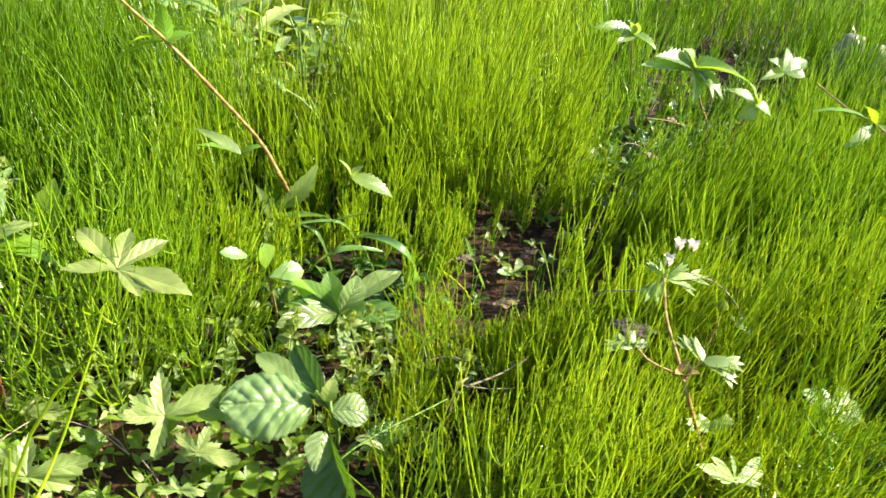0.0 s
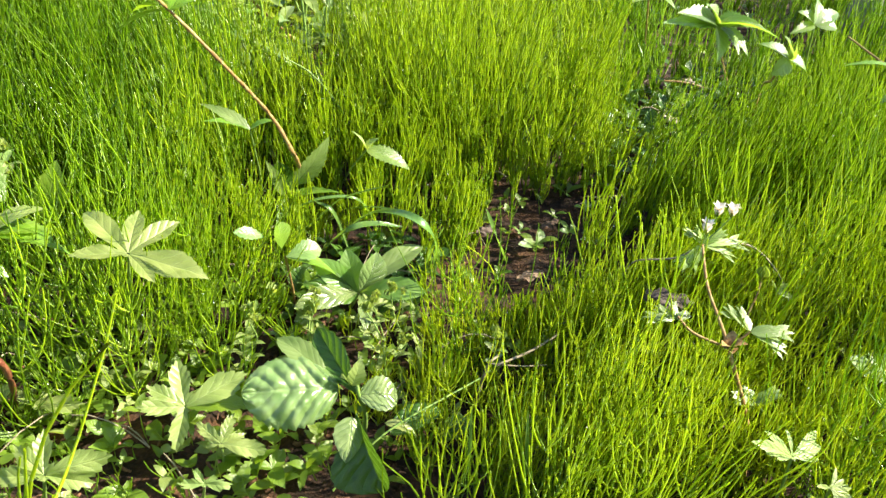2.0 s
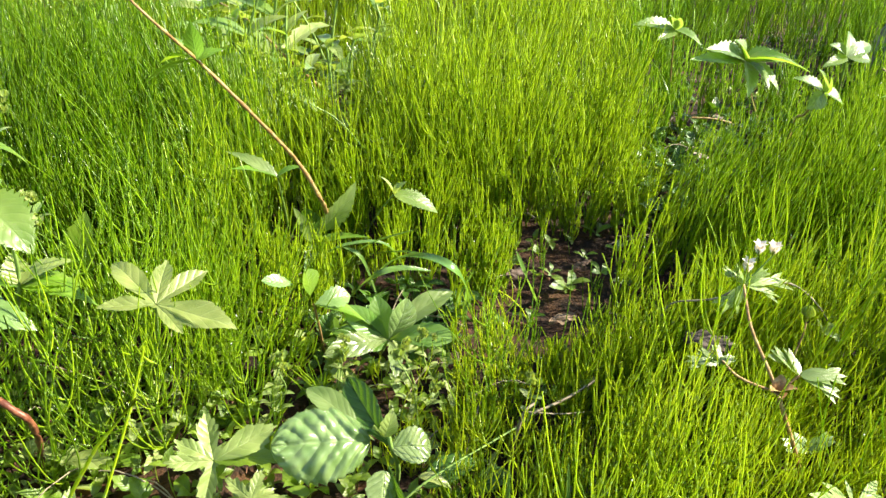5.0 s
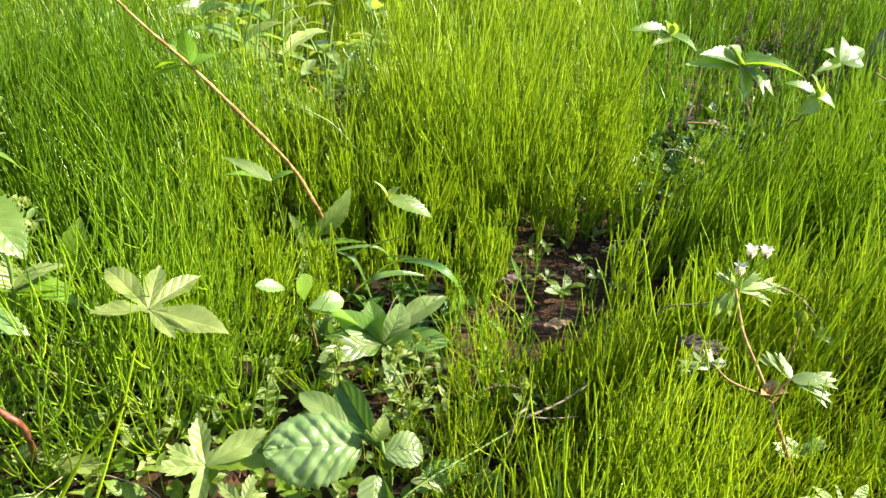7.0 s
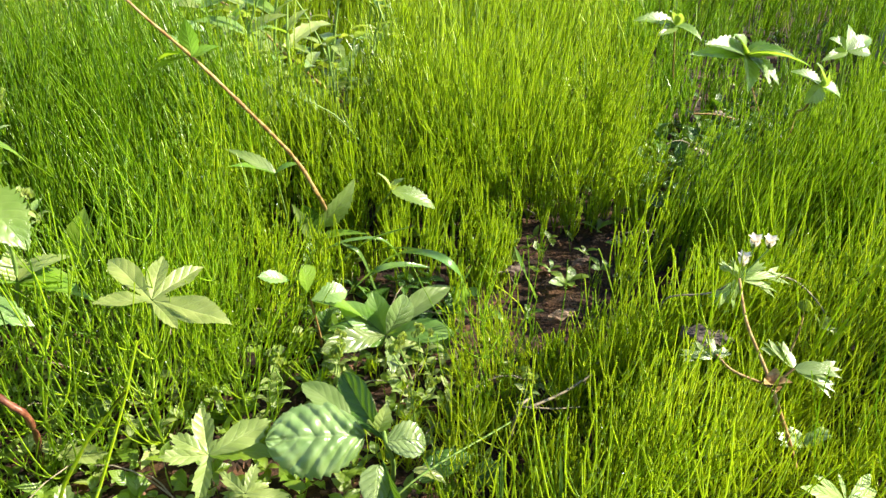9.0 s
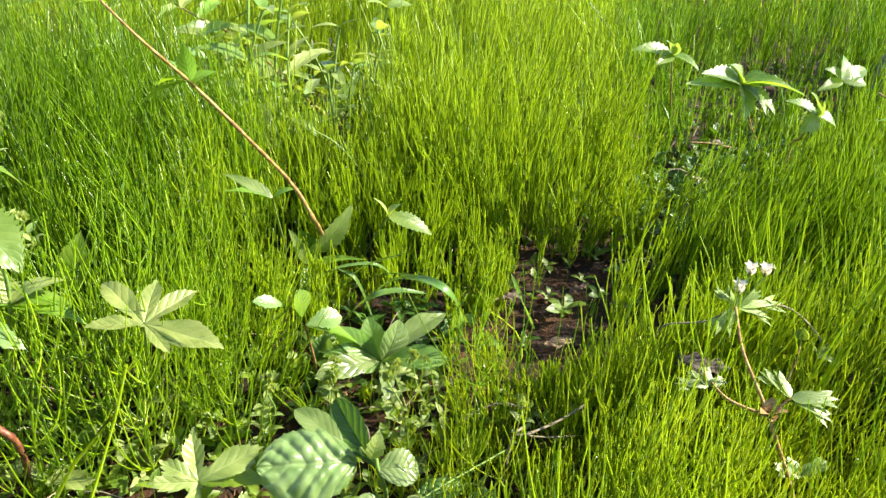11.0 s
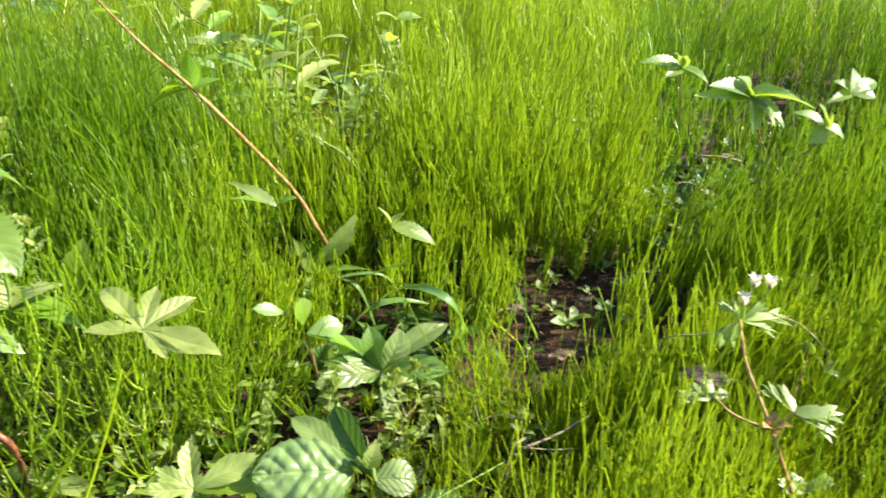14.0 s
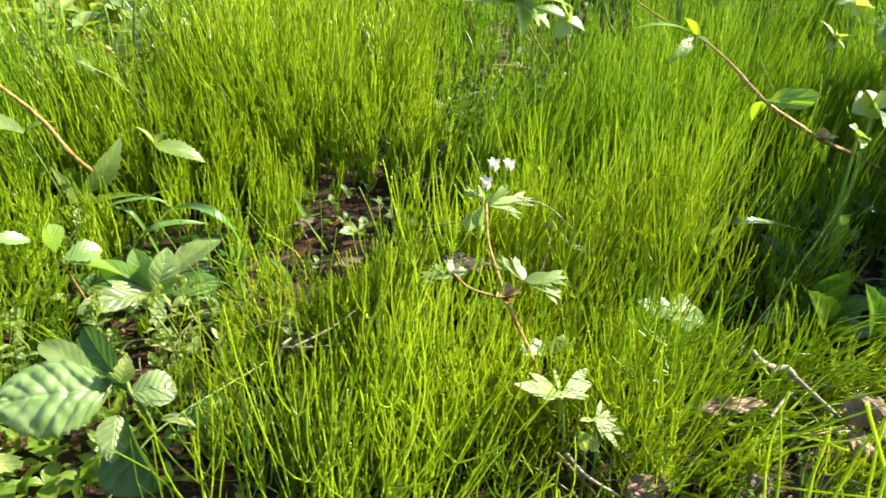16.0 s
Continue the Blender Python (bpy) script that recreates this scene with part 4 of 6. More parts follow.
def rosette():
    base = (-0.091, 0.762, 0)
    v = thing("rosette_weed", base, "rosette of dark shiny spoon-shaped leaves beside a dark hollow", "weed")
    c = (-0.073, 0.706, 0.06)
    part("stem", stalk([base, c], 0.003, 0.002), GREEN_STEM, v)
    for tip, w, k, m, more in (
        ((-0.006, 0.759, 0.095), 0.028, "obovate", GREY_LEAF, dict(up=(-0.2, -0.5, 0.8), pucker=0.6)),
        ((-0.054, 0.715, 0.11), 0.034, "obovate", CRINKLED_LEAF, dict(pucker=1.0, up=(0.6, -0.6, 0.4))),
        ((-0.088, 0.716, 0.11), 0.026, "obovate", NETTLE_LEAF, dict(up=(0.1, -0.8, 0.5), pucker=0.8)),
        ((0.003, 0.695, 0.075), 0.030, "obovate", NETTLE_LEAF, dict(teeth=8, bite=0.14, pucker=0.9, up=(0.3, -0.5, 0.8))),
        ((-0.129, 0.677, 0.085), 0.034, "ovate", GLOSSY_LEAF, dict(pucker=0.9, up=(0.1, -0.7, 0.7))),
        ((-0.132, 0.651, 0.075), 0.028, "obovate", CRINKLED_LEAF, dict(teeth=7, bite=0.12, wave=0.8)),
        ((-0.058, 0.651, 0.05), 0.018, "obovate", CRINKLED_LEAF, dict(teeth=5)),
        ((-0.121, 0.697, 0.105), 0.026, "obovate", NETTLE_LEAF, dict(up=(0.2, -0.7, 0.6), pucker=0.8)),
    ):
        leaf(v, c, tip, w, m, k, arch=0.22, nv=5, nu=more.pop("nu", 26), **more)
    base = (-0.157, 0.753, 0)
    v = thing("young_shoot", base, "young shoot with folded sunlit leaves and a reddish stalk", "shoot", "young shoots")
    c = (-0.145, 0.675, 0.12)
    part("stem", stalk([base, (-0.151, 0.721, 0.05), c], 0.0018, 0.0014), RED_STEM, v)
    leaf(v, (-0.15, 0.682, 0.125), (-0.155, 0.686, 0.155), 0.030, LEAF, "obovate", arch=0.1, roll=20)
    leaf(v, (-0.165, 0.678, 0.14), (-0.192, 0.658, 0.155), 0.016, GREY_LEAF, "obovate", teeth=6, arch=0.15)
    leaf(v, c, (-0.111, 0.696, 0.12), 0.026, GREY_LEAF, "obovate", teeth=6, arch=0.25)
    leaf(v, c, (-0.085, 0.699, 0.075), 0.026, LEAF, "lance", teeth=7, arch=0.2)
    base = (-0.246, 0.981, 0)
    v = thing("young_shoot", base, "young shoot with broad toothed leaves shining white in the sun", "shoot", "young shoots")
    c = (-0.197, 0.897, 0.07)
    part("stem", stalk([base, c, (-0.186, 0.889, 0.1)], 0.0018, 0.0012), GREEN_STEM, v)
    leaf(v, (-0.185, 0.891, 0.095), (-0.14, 0.904, 0.16), 0.034, GREY_LEAF, "ovate", teeth=9, roll=35, arch=0.15, nv=4)
    leaf(v, (-0.195, 0.886, 0.08), (-0.212, 0.862, 0.14), 0.018, GREY_LEAF, "ovate", teeth=6, roll=-40)
    leaf(v, c, (-0.202, 0.882, 0.13), 0.034, GLOSSY_LEAF, "ovate", roll=30)
    leaf(v, c, (-0.122, 0.905, 0.08), 0.024, LEAF, "lance", teeth=8)
    leaf(v, c, (-0.204, 0.863, 0.05), 0.018, GREY_LEAF, "lance")
    base = (-0.263, 1.014, 0)
    v = thing("young_shoot", base, "young creeper shoot with bright translucent leaves", "shoot", "young shoots")
    c = (-0.221, 0.837, 0.19)
    part("stem", stalk([base, (-0.24, 0.928, 0.09), c], 0.0016, 0.001), GREEN_STEM, v)
    leaf(v, c, (-0.284, 0.846, 0.215), 0.020, GREY_LEAF, "lance", teeth=8, arch=0.15)
    leaf(v, c, (-0.271, 0.815, 0.205), 0.024, LEAF, "lance", teeth=8, arch=0.15)
    leaf(v, c, (-0.187, 0.848, 0.2), 0.018, LEAF, "lance", teeth=7, arch=0.2)
    base = (-0.156, 1.089, 0)
    v = thing("young_shoot", base, "nettle-like shoot with toothed pale green leaves", "shoot", "young shoots")
    c = (-0.083, 0.837, 0.175)
    part("stem", stalk([base, (-0.117, 0.943, 0.1), c], 0.0014, 0.001), GREEN_STEM, v)
    leaf(v, c, (-0.031, 0.845, 0.15), 0.026, NETTLE_LEAF, "ovate", teeth=10, arch=0.2)
    leaf(v, c, (-0.1, 0.833, 0.2), 0.016, PALE_LEAF, "lance", teeth=6)
    leaf(v, c, (-0.068, 0.843, 0.19), 0.020, PALE_LEAF, "lance", teeth=6)


rosette()


def grass_blade(points, width, label, roll=0.0, mat=BLADE):
    """One broad grass blade along a line, keeled along its middle."""
    line = smooth_line(points, 6)
    n = len(line)
    s = np.linspace(0, 1, n)
    along = np.gradient(line, axis=0)
    along /= np.linalg.norm(along, axis=1, keepdims=True)
    side = np.cross(along, np.array([math.sin(radians(roll)), -0.3, math.cos(radians(roll))]))
    side /= np.linalg.norm(side, axis=1, keepdims=True)
    up = np.cross(side, along)
    w = width / 2 * np.minimum(1, 0.5 + 3 * s) * (1 - s**4) ** 0.7 + 0.0003
    v = np.array([-1, -0.5, 0, 0.5, 1.0])
    verts = line[:, None] + side[:, None] * (v[None, :, None] * w[:, None, None]) + up[:, None] * (np.abs(v)[None, :, None] * w[:, None, None] * 0.35)
    i, j = np.meshgrid(np.arange(n - 1), np.arange(4), indexing="ij")
    a = (i * 5 + j).ravel()
    faces = np.stack([a, a + 5, a + 6, a + 1], -1)
    uvs = np.stack(np.broadcast_arrays(s[:, None], v[None, :]), -1)
    ob = part("grass_blade", (verts.reshape(-1, 3), faces, uvs.reshape(-1, 2)), mat)
    return tagged(ob, label, "grass", "grass blades")


SHINY = "curved green grass blade, shiny along its keel"
grass_blade([(-0.128, 0.931, 0), (-0.072, 0.82, 0.1), (-0.017, 0.76, 0.13), (0.009, 0.77, 0.09), (0.007, 0.8, 0.02)], 0.011, SHINY)
grass_blade([(-0.155, 0.868, 0), (-0.107, 0.82, 0.07), (-0.074, 0.828, 0.08), (-0.037, 0.844, 0.07)], 0.010, SHINY)
grass_blade([(0.102, 0.89, 0), (0.082, 0.858, 0.06), (0.066, 0.855, 0.1)], 0.008, SHINY)
grass_blade([(0.066, 0.784, 0), (0.057, 0.777, 0.04), (0.036, 0.795, 0.05)], 0.007, SHINY)
grass_blade([(-0.164, 0.993, 0), (-0.08, 0.872, 0.08), (-0.032, 0.826, 0.1)], 0.004, SHINY)
grass_blade([(-0.113, 0.888, 0), (-0.13, 0.868, 0.07), (-0.154, 0.876, 0.08)], 0.006, SHINY)
grass_blade([(-0.071, 0.924, 0), (-0.097, 0.885, 0.08), (-0.144, 0.866, 0.09), (-0.187, 0.859, 0.07)], 0.005, SHINY)
grass_blade([(-0.183, 0.924, 0), (-0.125, 0.881, 0.08), (-0.055, 0.839, 0.13)], 0.005, SHINY)
grass_blade([(-0.009, 0.834, 0), (0.001, 0.822, 0.05), (0.016, 0.816, 0.09)], 0.005, SHINY)
grass_blade([(0.607, 0.877, 0), (0.546, 0.713, 0.12), (0.57, 0.691, 0.14), (0.667, 0.741, 0.1)], 0.010, SHINY)
grass_blade([(0.722, 0.756, 0), (0.706, 0.739, 0.06), (0.68, 0.701, 0.13), (0.673, 0.683, 0.15)], 0.012, SHINY)
grass_blade([(0.044, 0.474, 0), (0.055, 0.465, 0.06), (0.054, 0.47, 0.12)], 0.003, SHINY)
grass_blade([(0.106, 0.469, 0), (0.103, 0.464, 0.07), (0.098, 0.462, 0.13)], 0.003, SHINY)


def fern_cut(c, tips, parent, width, mat=GREY_LEAF):
    """A deeply cut hand-shaped leaf: every finger is split again into narrow strips."""
    c = np.array(c, float)
    bits = []
    for tip in tips:
        t = np.array(tip, float)
        side = np.cross(t - c, (0, -0.4, 0.9))
        side /= np.linalg.norm(side) + 1e-9
        length = np.linalg.norm(t - c)
        mid = c + (t - c) * 0.5
        bits.append(blade(c, t, width, "lance", arch=0.12, fold=0.2, nu=14, nv=2, up=(0.5, -0.4, 0.76)))
        bits.append(blade(mid, mid + (t - c) * 0.42 + side * length * 0.20, width * 0.75, "lance", arch=0.1, fold=0.15, nu=9, nv=2, up=(0.5, -0.4, 0.76)))
        bits.append(blade(mid, mid + (t - c) * 0.42 - side * length * 0.20, width * 0.75, "lance", arch=0.1, fold=0.15, nu=9, nv=2, up=(0.5, -0.4, 0.76)))
    return part("leaf", merged(bits), mat, parent)


def flowering_weed():
    base = (0.318, 0.520, 0)
    v = thing("flowering_weed", base, "small flowering weed with white flowers and finely cut leaves", "flower")
    knot, top = (0.269, 0.531, 0.155), (0.269, 0.653, 0.185)
    part("stem", stalk([base, (0.306, 0.524, 0.07), knot], 0.0020, 0.0018), RED_STEM, v, "reddish brown stem")
    part("knot", merged([blade(knot, np.array(knot) + d, 0.012, "ovate", nu=9, nv=2, arch=0.3) for d in ((0.012, -0.006, 0.010), (-0.010, -0.008, 0.008), (0.004, 0.010, 0.012), (0.000, -0.010, 0.002))]), RED_STEM, v, "orange-red swollen joint")
    part("stem", stalk([knot, (0.267, 0.556, 0.162), (0.264, 0.601, 0.172), top], 0.0016, 0.0013), RED_STEM, v)
    part("side_stem", stalk([knot, (0.239, 0.538, 0.163), (0.226, 0.549, 0.171)], 0.0013, 0.001), RED_STEM, v)
    part("side_stem", stalk([top, (0.248, 0.658, 0.165), (0.212, 0.663, 0.155), (0.202, 0.661, 0.14)], 0.0011, 0.0007), DRY_STALK, v)
    part("side_stem", stalk([top, (0.327, 0.686, 0.17), (0.365, 0.689, 0.14), (0.399, 0.704, 0.09)], 0.0010, 0.0008), DRY_STALK, v)
    fern_cut(top, [(0.246, 0.656, 0.2), (0.256, 0.654, 0.205), (0.322, 0.674, 0.18), (0.308, 0.658, 0.17), (0.245, 0.644, 0.16), (0.259, 0.644, 0.155), (0.292, 0.661, 0.2)], v, 0.008, PALE_LEAF)
    fern_cut((0.224, 0.548, 0.169), [(0.195, 0.546, 0.170), (0.206, 0.558, 0.175), (0.222, 0.563, 0.179), (0.239, 0.558, 0.170)], v, 0.008)
    hub = (0.285, 0.537, 0.170)
    part("side_stem", stalk([knot, hub], 0.0012, 0.001), RED_STEM, v)
    fern_cut(hub, [(0.261, 0.554, 0.183), (0.274, 0.556, 0.183)], v, 0.011)
    fern_cut(hub, [(0.311, 0.533, 0.170), (0.324, 0.539, 0.170), (0.317, 0.525, 0.157)], v, 0.011)
    for spot, tall in (((0.273, 0.647, 0.225), 0.012), ((0.289, 0.654, 0.222), 0.011), ((0.267, 0.648, 0.205), 0.014)):
        spot = np.array(spot)
        part("flower_stalk", stalk([top, spot - (0, 0, 0.006)], 0.0008, 0.0006, 6), GREEN_STEM, v)
        cup = part("flower", merged([blade(spot - (0, 0, 0.006), spot + (0.004 * math.cos(a), 0.004 * math.sin(a), 0.001), 0.005, "ovate", nu=7, nv=2, fold=0.6) for a in np.arange(5) * 1.2566]), PALE_LEAF, v, "pale green cup of sepals")
        for a in np.arange(5) * 1.2566 + 0.5:
            part("petal", blade(spot - (0, 0, 0.004), spot + (0.0070 * math.cos(a), 0.0070 * math.sin(a), tall * 0.70), 0.0095, "ovate", nu=8, nv=2, arch=0.25, fold=0.4), PETAL, cup)
    pod = np.array((0.337, 0.657, 0.16))
    part("flower_stalk", stalk([(0.325, 0.638, 0.11), (0.334, 0.649, 0.135), pod - (0, 0, 0.008)], 0.0010, 0.0008, 6), RED_STEM, v)
    part("pod", merged([blade(pod - (0, 0, 0.009), pod + (0, 0, 0.004), 0.009, "round", nu=10, nv=2, fold=1.0, roll=72 * f) for f in range(5)]), PALE_LEAF, v, "round yellow-green seed pod")
    fern_cut((0.359, 0.665, 0.13), [(0.349, 0.66, 0.145), (0.368, 0.667, 0.14), (0.383, 0.668, 0.12)], v, 0.007, PALE_LEAF)


flowering_weed()


def nettle(base, top, hairs, *leaves):
    v = thing("nettle", base, "nettle-like weed with narrow toothed leaves shining in the sun", "nettle", "nettles")
    part("stem", stalk([(base[0], base[1], 0.0), base, (np.array(base) + top) / 2, top], 0.0020, 0.0014), hairs, v)
    for tip, w, m, more in leaves:
        leaf(v, top, tip, w, m, "ovate", teeth=9, bite=0.30, pucker=0.6, fold=0.35, nv=4, **{"arch": 0.18, **more})


nettle((0.421, 1.698, 0.05), (0.32, 1.321, 0.28), RED_STEM,
       ((0.246, 1.293, 0.29), 0.030, NETTLE_LEAF, {}), ((0.287, 1.28, 0.27), 0.024, GREY_LEAF, {}), ((0.298, 1.274, 0.31), 0.020, GREY_LEAF, dict(roll=20)), ((0.363, 1.302, 0.26), 0.026, NETTLE_LEAF, {}), ((0.32, 1.286, 0.305), 0.016, GREY_LEAF, {}))
nettle((0.505, 1.365, 0.104), (0.379, 1.120, 0.282), RED_STEM,
       ((0.291, 1.074, 0.291), 0.026, NETTLE_LEAF, dict(arch=0.05)), ((0.310, 1.080, 0.304), 0.034, GREY_LEAF, {}), ((0.356, 1.103, 0.313), 0.034, GREY_LEAF, {}), ((0.422, 1.111, 0.291), 0.038, NETTLE_LEAF, {}), ((0.447, 1.114, 0.282), 0.028, NETTLE_LEAF, {}), ((0.383, 1.090, 0.237), 0.034, GREY_LEAF, dict(up=(0.5, -0.6, 0.5))), ((0.427, 1.099, 0.246), 0.030, NETTLE_LEAF, dict(up=(0.5, -0.5, 0.6))), ((0.327, 1.111, 0.300), 0.026, GREY_LEAF, dict(roll=-15)), ((0.353, 1.106, 0.313), 0.024, NETTLE_LEAF, dict(roll=0)), ((0.424, 1.079, 0.297), 0.028, NETTLE_LEAF, dict(roll=15)), ((0.451, 1.065, 0.282), 0.024, NETTLE_LEAF, dict(roll=-15)), ((0.405, 1.075, 0.254), 0.024, GREY_LEAF, dict(roll=0)), ((0.309, 1.111, 0.280), 0.022, LEAF, dict(roll=15)))
nettle((0.469, 1.128, 0.181), (0.384, 0.859, 0.313), RED_STEM,
       ((0.348, 0.860, 0.327), 0.020, NETTLE_LEAF, {}), ((0.369, 0.857, 0.294), 0.024, GREY_LEAF, dict(up=(0.5, -0.5, 0.6))), ((0.409, 0.862, 0.299), 0.020, NETTLE_LEAF, {}), ((0.365, 0.841, 0.342), 0.016, GREY_LEAF, {}), ((0.385, 0.851, 0.332), 0.016, GREY_LEAF, {}))
nettle((0.584, 1.266, 0.180), (0.471, 1.020, 0.315), GREEN_STEM,
       ((0.447, 1.024, 0.329), 0.026, GREY_LEAF, {}), ((0.504, 1.027, 0.311), 0.034, GREY_LEAF, {}), ((0.477, 1.050, 0.342), 0.020, GREY_LEAF, {}), ((0.434, 0.998, 0.306), 0.016, NETTLE_LEAF, {}), ((0.513, 1.057, 0.324), 0.022, NETTLE_LEAF, {}))


def right_vine():
    base = (0.835, 0.883, 0.12)
    v = thing("creeping_vine", base, "brown-red creeping vine with a pale two-lobed leaf", "vine", "vines")
    part("stem", stalk([(base[0] + 0.20, base[1] - 0.03, 0.0), (base[0] + 0.10, base[1] - 0.02, 0.06), base, (0.729, 0.841, 0.17), (0.666, 0.828, 0.205), (0.625, 0.829, 0.23), (0.617, 0.916, 0.25), (0.61, 1.002, 0.26), (0.58, 1.026, 0.27), (0.545, 1.074, 0.29)], 0.0030, 0.0013, 8, 0.25), RED_STEM, v, "rough reddish brown stem")
    n = (0.609, 1.008, 0.26)
    for tip, w, m in (((0.516, 1.002, 0.27), 0.020, LEAF), ((0.562, 0.976, 0.23), 0.020, NETTLE_LEAF), ((0.574, 0.987, 0.29), 0.020, LEAF), ((0.62, 0.984, 0.25), 0.016, LEAF)):
        leaf(v, n, tip, w, m, "ovate", teeth=9, arch=0.2)
    n = (0.631, 0.825, 0.23)
    part("leaf", palm((0.627, 0.817, 0.231), [(0.653, 0.814, 0.248), (0.655, 0.797, 0.233), (0.677, 0.792, 0.246)], 0.5, 0.5, 0.006, 0.5, 0.2, 0.1), LEAF, v, "yellow-green leaf lit through by the sun")
    leaf(v, (0.633, 0.836, 0.225), (0.637, 0.863, 0.19), 0.020, LEAF, "ovate", teeth=6)
    q = np.array((0.718, 0.833, 0.175))
    part("knot", merged([blade(q, q + d, 0.014, "ovate", nu=9, nv=2, arch=0.3) for d in ((0.018, -0.006, 0.006), (-0.014, -0.004, 0.006), (0.004, 0.010, 0.014))]), RED_STEM, v, "red bracts at a joint")


right_vine()


def leafy_weed(base, height, pairs, size, mats, label, seed, group="leafy weeds"):
    """An upright weed with pairs of toothed leaves, smaller towards the top."""
    r = np.random.default_rng(seed)
    base = np.array(base, float)
    v = thing("leafy_weed", tuple(base), label, "weed", group)
    s = np.linspace(0, 1, 6)[:, None]
    line = base + np.array([0, 0, height]) * s + np.array([r.normal(0, 0.15), r.normal(0, 0.15), 0]) * height * s**2
    part("stem", stalk(line, 0.0022, 0.0012, 7, 0.15, 2), GREEN_STEM, v)
    for k in range(pairs):
        at = 0.3 + 0.7 * k / max(1, pairs - 1)
        p = np.array([np.interp(at, s[:, 0], line[:, c]) for c in range(3)])
        yaw = k * 1.57 + r.uniform(-0.4, 0.4)
        for side in (0, np.pi):
            long = size * (1.2 - 0.45 * at) * r.uniform(0.8, 1.15)
            rise = r.uniform(-0.25, 0.55)
            tip = p + long * np.array([math.cos(yaw + side), math.sin(yaw + side), rise])
            leaf(v, p, tip, long * 0.42, mats[(k + int(side > 0)) % len(mats)], "ovate", teeth=9, bite=0.16, arch=0.22, roll=r.uniform(-20, 20), pucker=0.4)
    return v


LEAFY = [
    leafy_weed((*(-0.348, 1.619, 0.16)[:2], 0.0), 0.16, 4, 0.045, (PALE_LEAF, GREY_LEAF), "leafy weed with pale toothed leaves among horsetail", 201),
    leafy_weed((-0.571, 1.952, 0), 0.20, 4, 0.055, (NETTLE_LEAF, PALE_LEAF), "leafy weed with soft toothed leaves among horsetail", 202),
    leafy_weed((*(-0.259, 1.669, 0.14)[:2], 0.0), 0.14, 3, 0.040, (GREY_LEAF, PALE_LEAF), "small leafy weed with shining grey-green leaves", 203),
]
for n, (x, y, s) in enumerate((
    (*(-0.388, 1.224, 0.2)[:2], 1.5), (*(-0.296, 1.318, 0.2)[:2], 1.5), (*(-0.22, 1.292, 0.2)[:2], 1.6), (*(-0.168, 1.476, 0.2)[:2], 1.6),
    (*(-0.359, 1.439, 0.2)[:2], 1.6), (*(-0.465, 1.328, 0.2)[:2], 1.6), (*(-0.53, 1.236, 0.2)[:2], 1.5), (*(-0.63, 1.297, 0.2)[:2], 1.6),
    (*(-0.676, 1.725, 0.2)[:2], 1.5), (*(-0.333, 1.728, 0.2)[:2], 1.6), (*(-0.248, 1.681, 0.2)[:2], 1.5), (*(-0.695, 1.531, 0.2)[:2], 1.4), (*(-0.568, 1.987, 0.2)[:2], 1.7), (*(-0.78, 2.242, 0.2)[:2], 1.6),
    (*(-0.469, 1.576, 0.2)[:2], 1.6), (*(1.081, 1.729, 0.2)[:2], 1.6), (*(1.091, 1.578, 0.2)[:2], 1.5),
)):
    copy_thing(LEAFY[n % 3], pose(x, y, float(land(x, y)), 14 * math.sin(5 * n), 14 * math.cos(3 * n), 67 * n) @ Matrix.Scale(s, 4))
for n, (x, y, s) in enumerate((
    (*(-0.35, 1.353, 0.24)[:2], 1.7), (*(-0.247, 1.327, 0.22)[:2], 1.6), (*(-0.287, 1.28, 0.2)[:2], 1.5), (*(-0.395, 1.255, 0.24)[:2], 1.7),
    (*(-0.206, 1.382, 0.24)[:2], 1.7), (*(-0.498, 1.375, 0.25)[:2], 1.7), (*(-0.504, 1.702, 0.26)[:2], 1.9), (*(-0.327, 1.594, 0.26)[:2], 1.9),
)):
    copy_thing(LEAFY[(n + 1) % 3], pose(x, y, float(land(x, y)), 10 * math.sin(7 * n), -12 * math.cos(2 * n), 131 * n) @ Matrix.Scale(s, 4))
# Tall weeds added mostly out of view, to block sun from the hollow.
SHADING_WEED = leafy_weed((1.02, 0.86, 0.0), 0.36, 6, 0.10, (GLOSSY_LEAF, LEAF), "tall leafy weed with broad dark leaves, added to shade the hollow", 211, "tall weeds")
for n, (x, y) in enumerate(((1.10, 0.98), (1.18, 0.86), (1.16, 1.12), (1.24, 1.32), (1.36, 1.55), (1.12, 0.80), (1.20, 0.74), (1.26, 0.92), (1.22, 1.02), (1.30, 0.82), (1.14, 0.94), (1.05, 0.74), (1.02, 0.94), (1.06, 1.04))):
    copy_thing(SHADING_WEED, pose(x, y, float(land(x, y)), 0, 0, 83 * n + 20) @ Matrix.Scale(0.9 + 0.06 * (n % 6), 4))


def lobed_leaf_thing(name, base, c, tips, w, mat, label, cut=False):
    v = thing(name, base, label, "weed", "lobed weeds")
    part("leaf_stalk", stalk([base, (np.array(base) + c) / 2 + (0.004, 0, 0.006), c], 0.0014, 0.001), GREEN_STEM, v)
    if cut:
        fern_cut(c, tips, v, w, mat)
    else:
        part("leaf", palm(c, tips, w, 0.5 * w, 0.006, 0.35, 0.2, 0.08), mat, v)


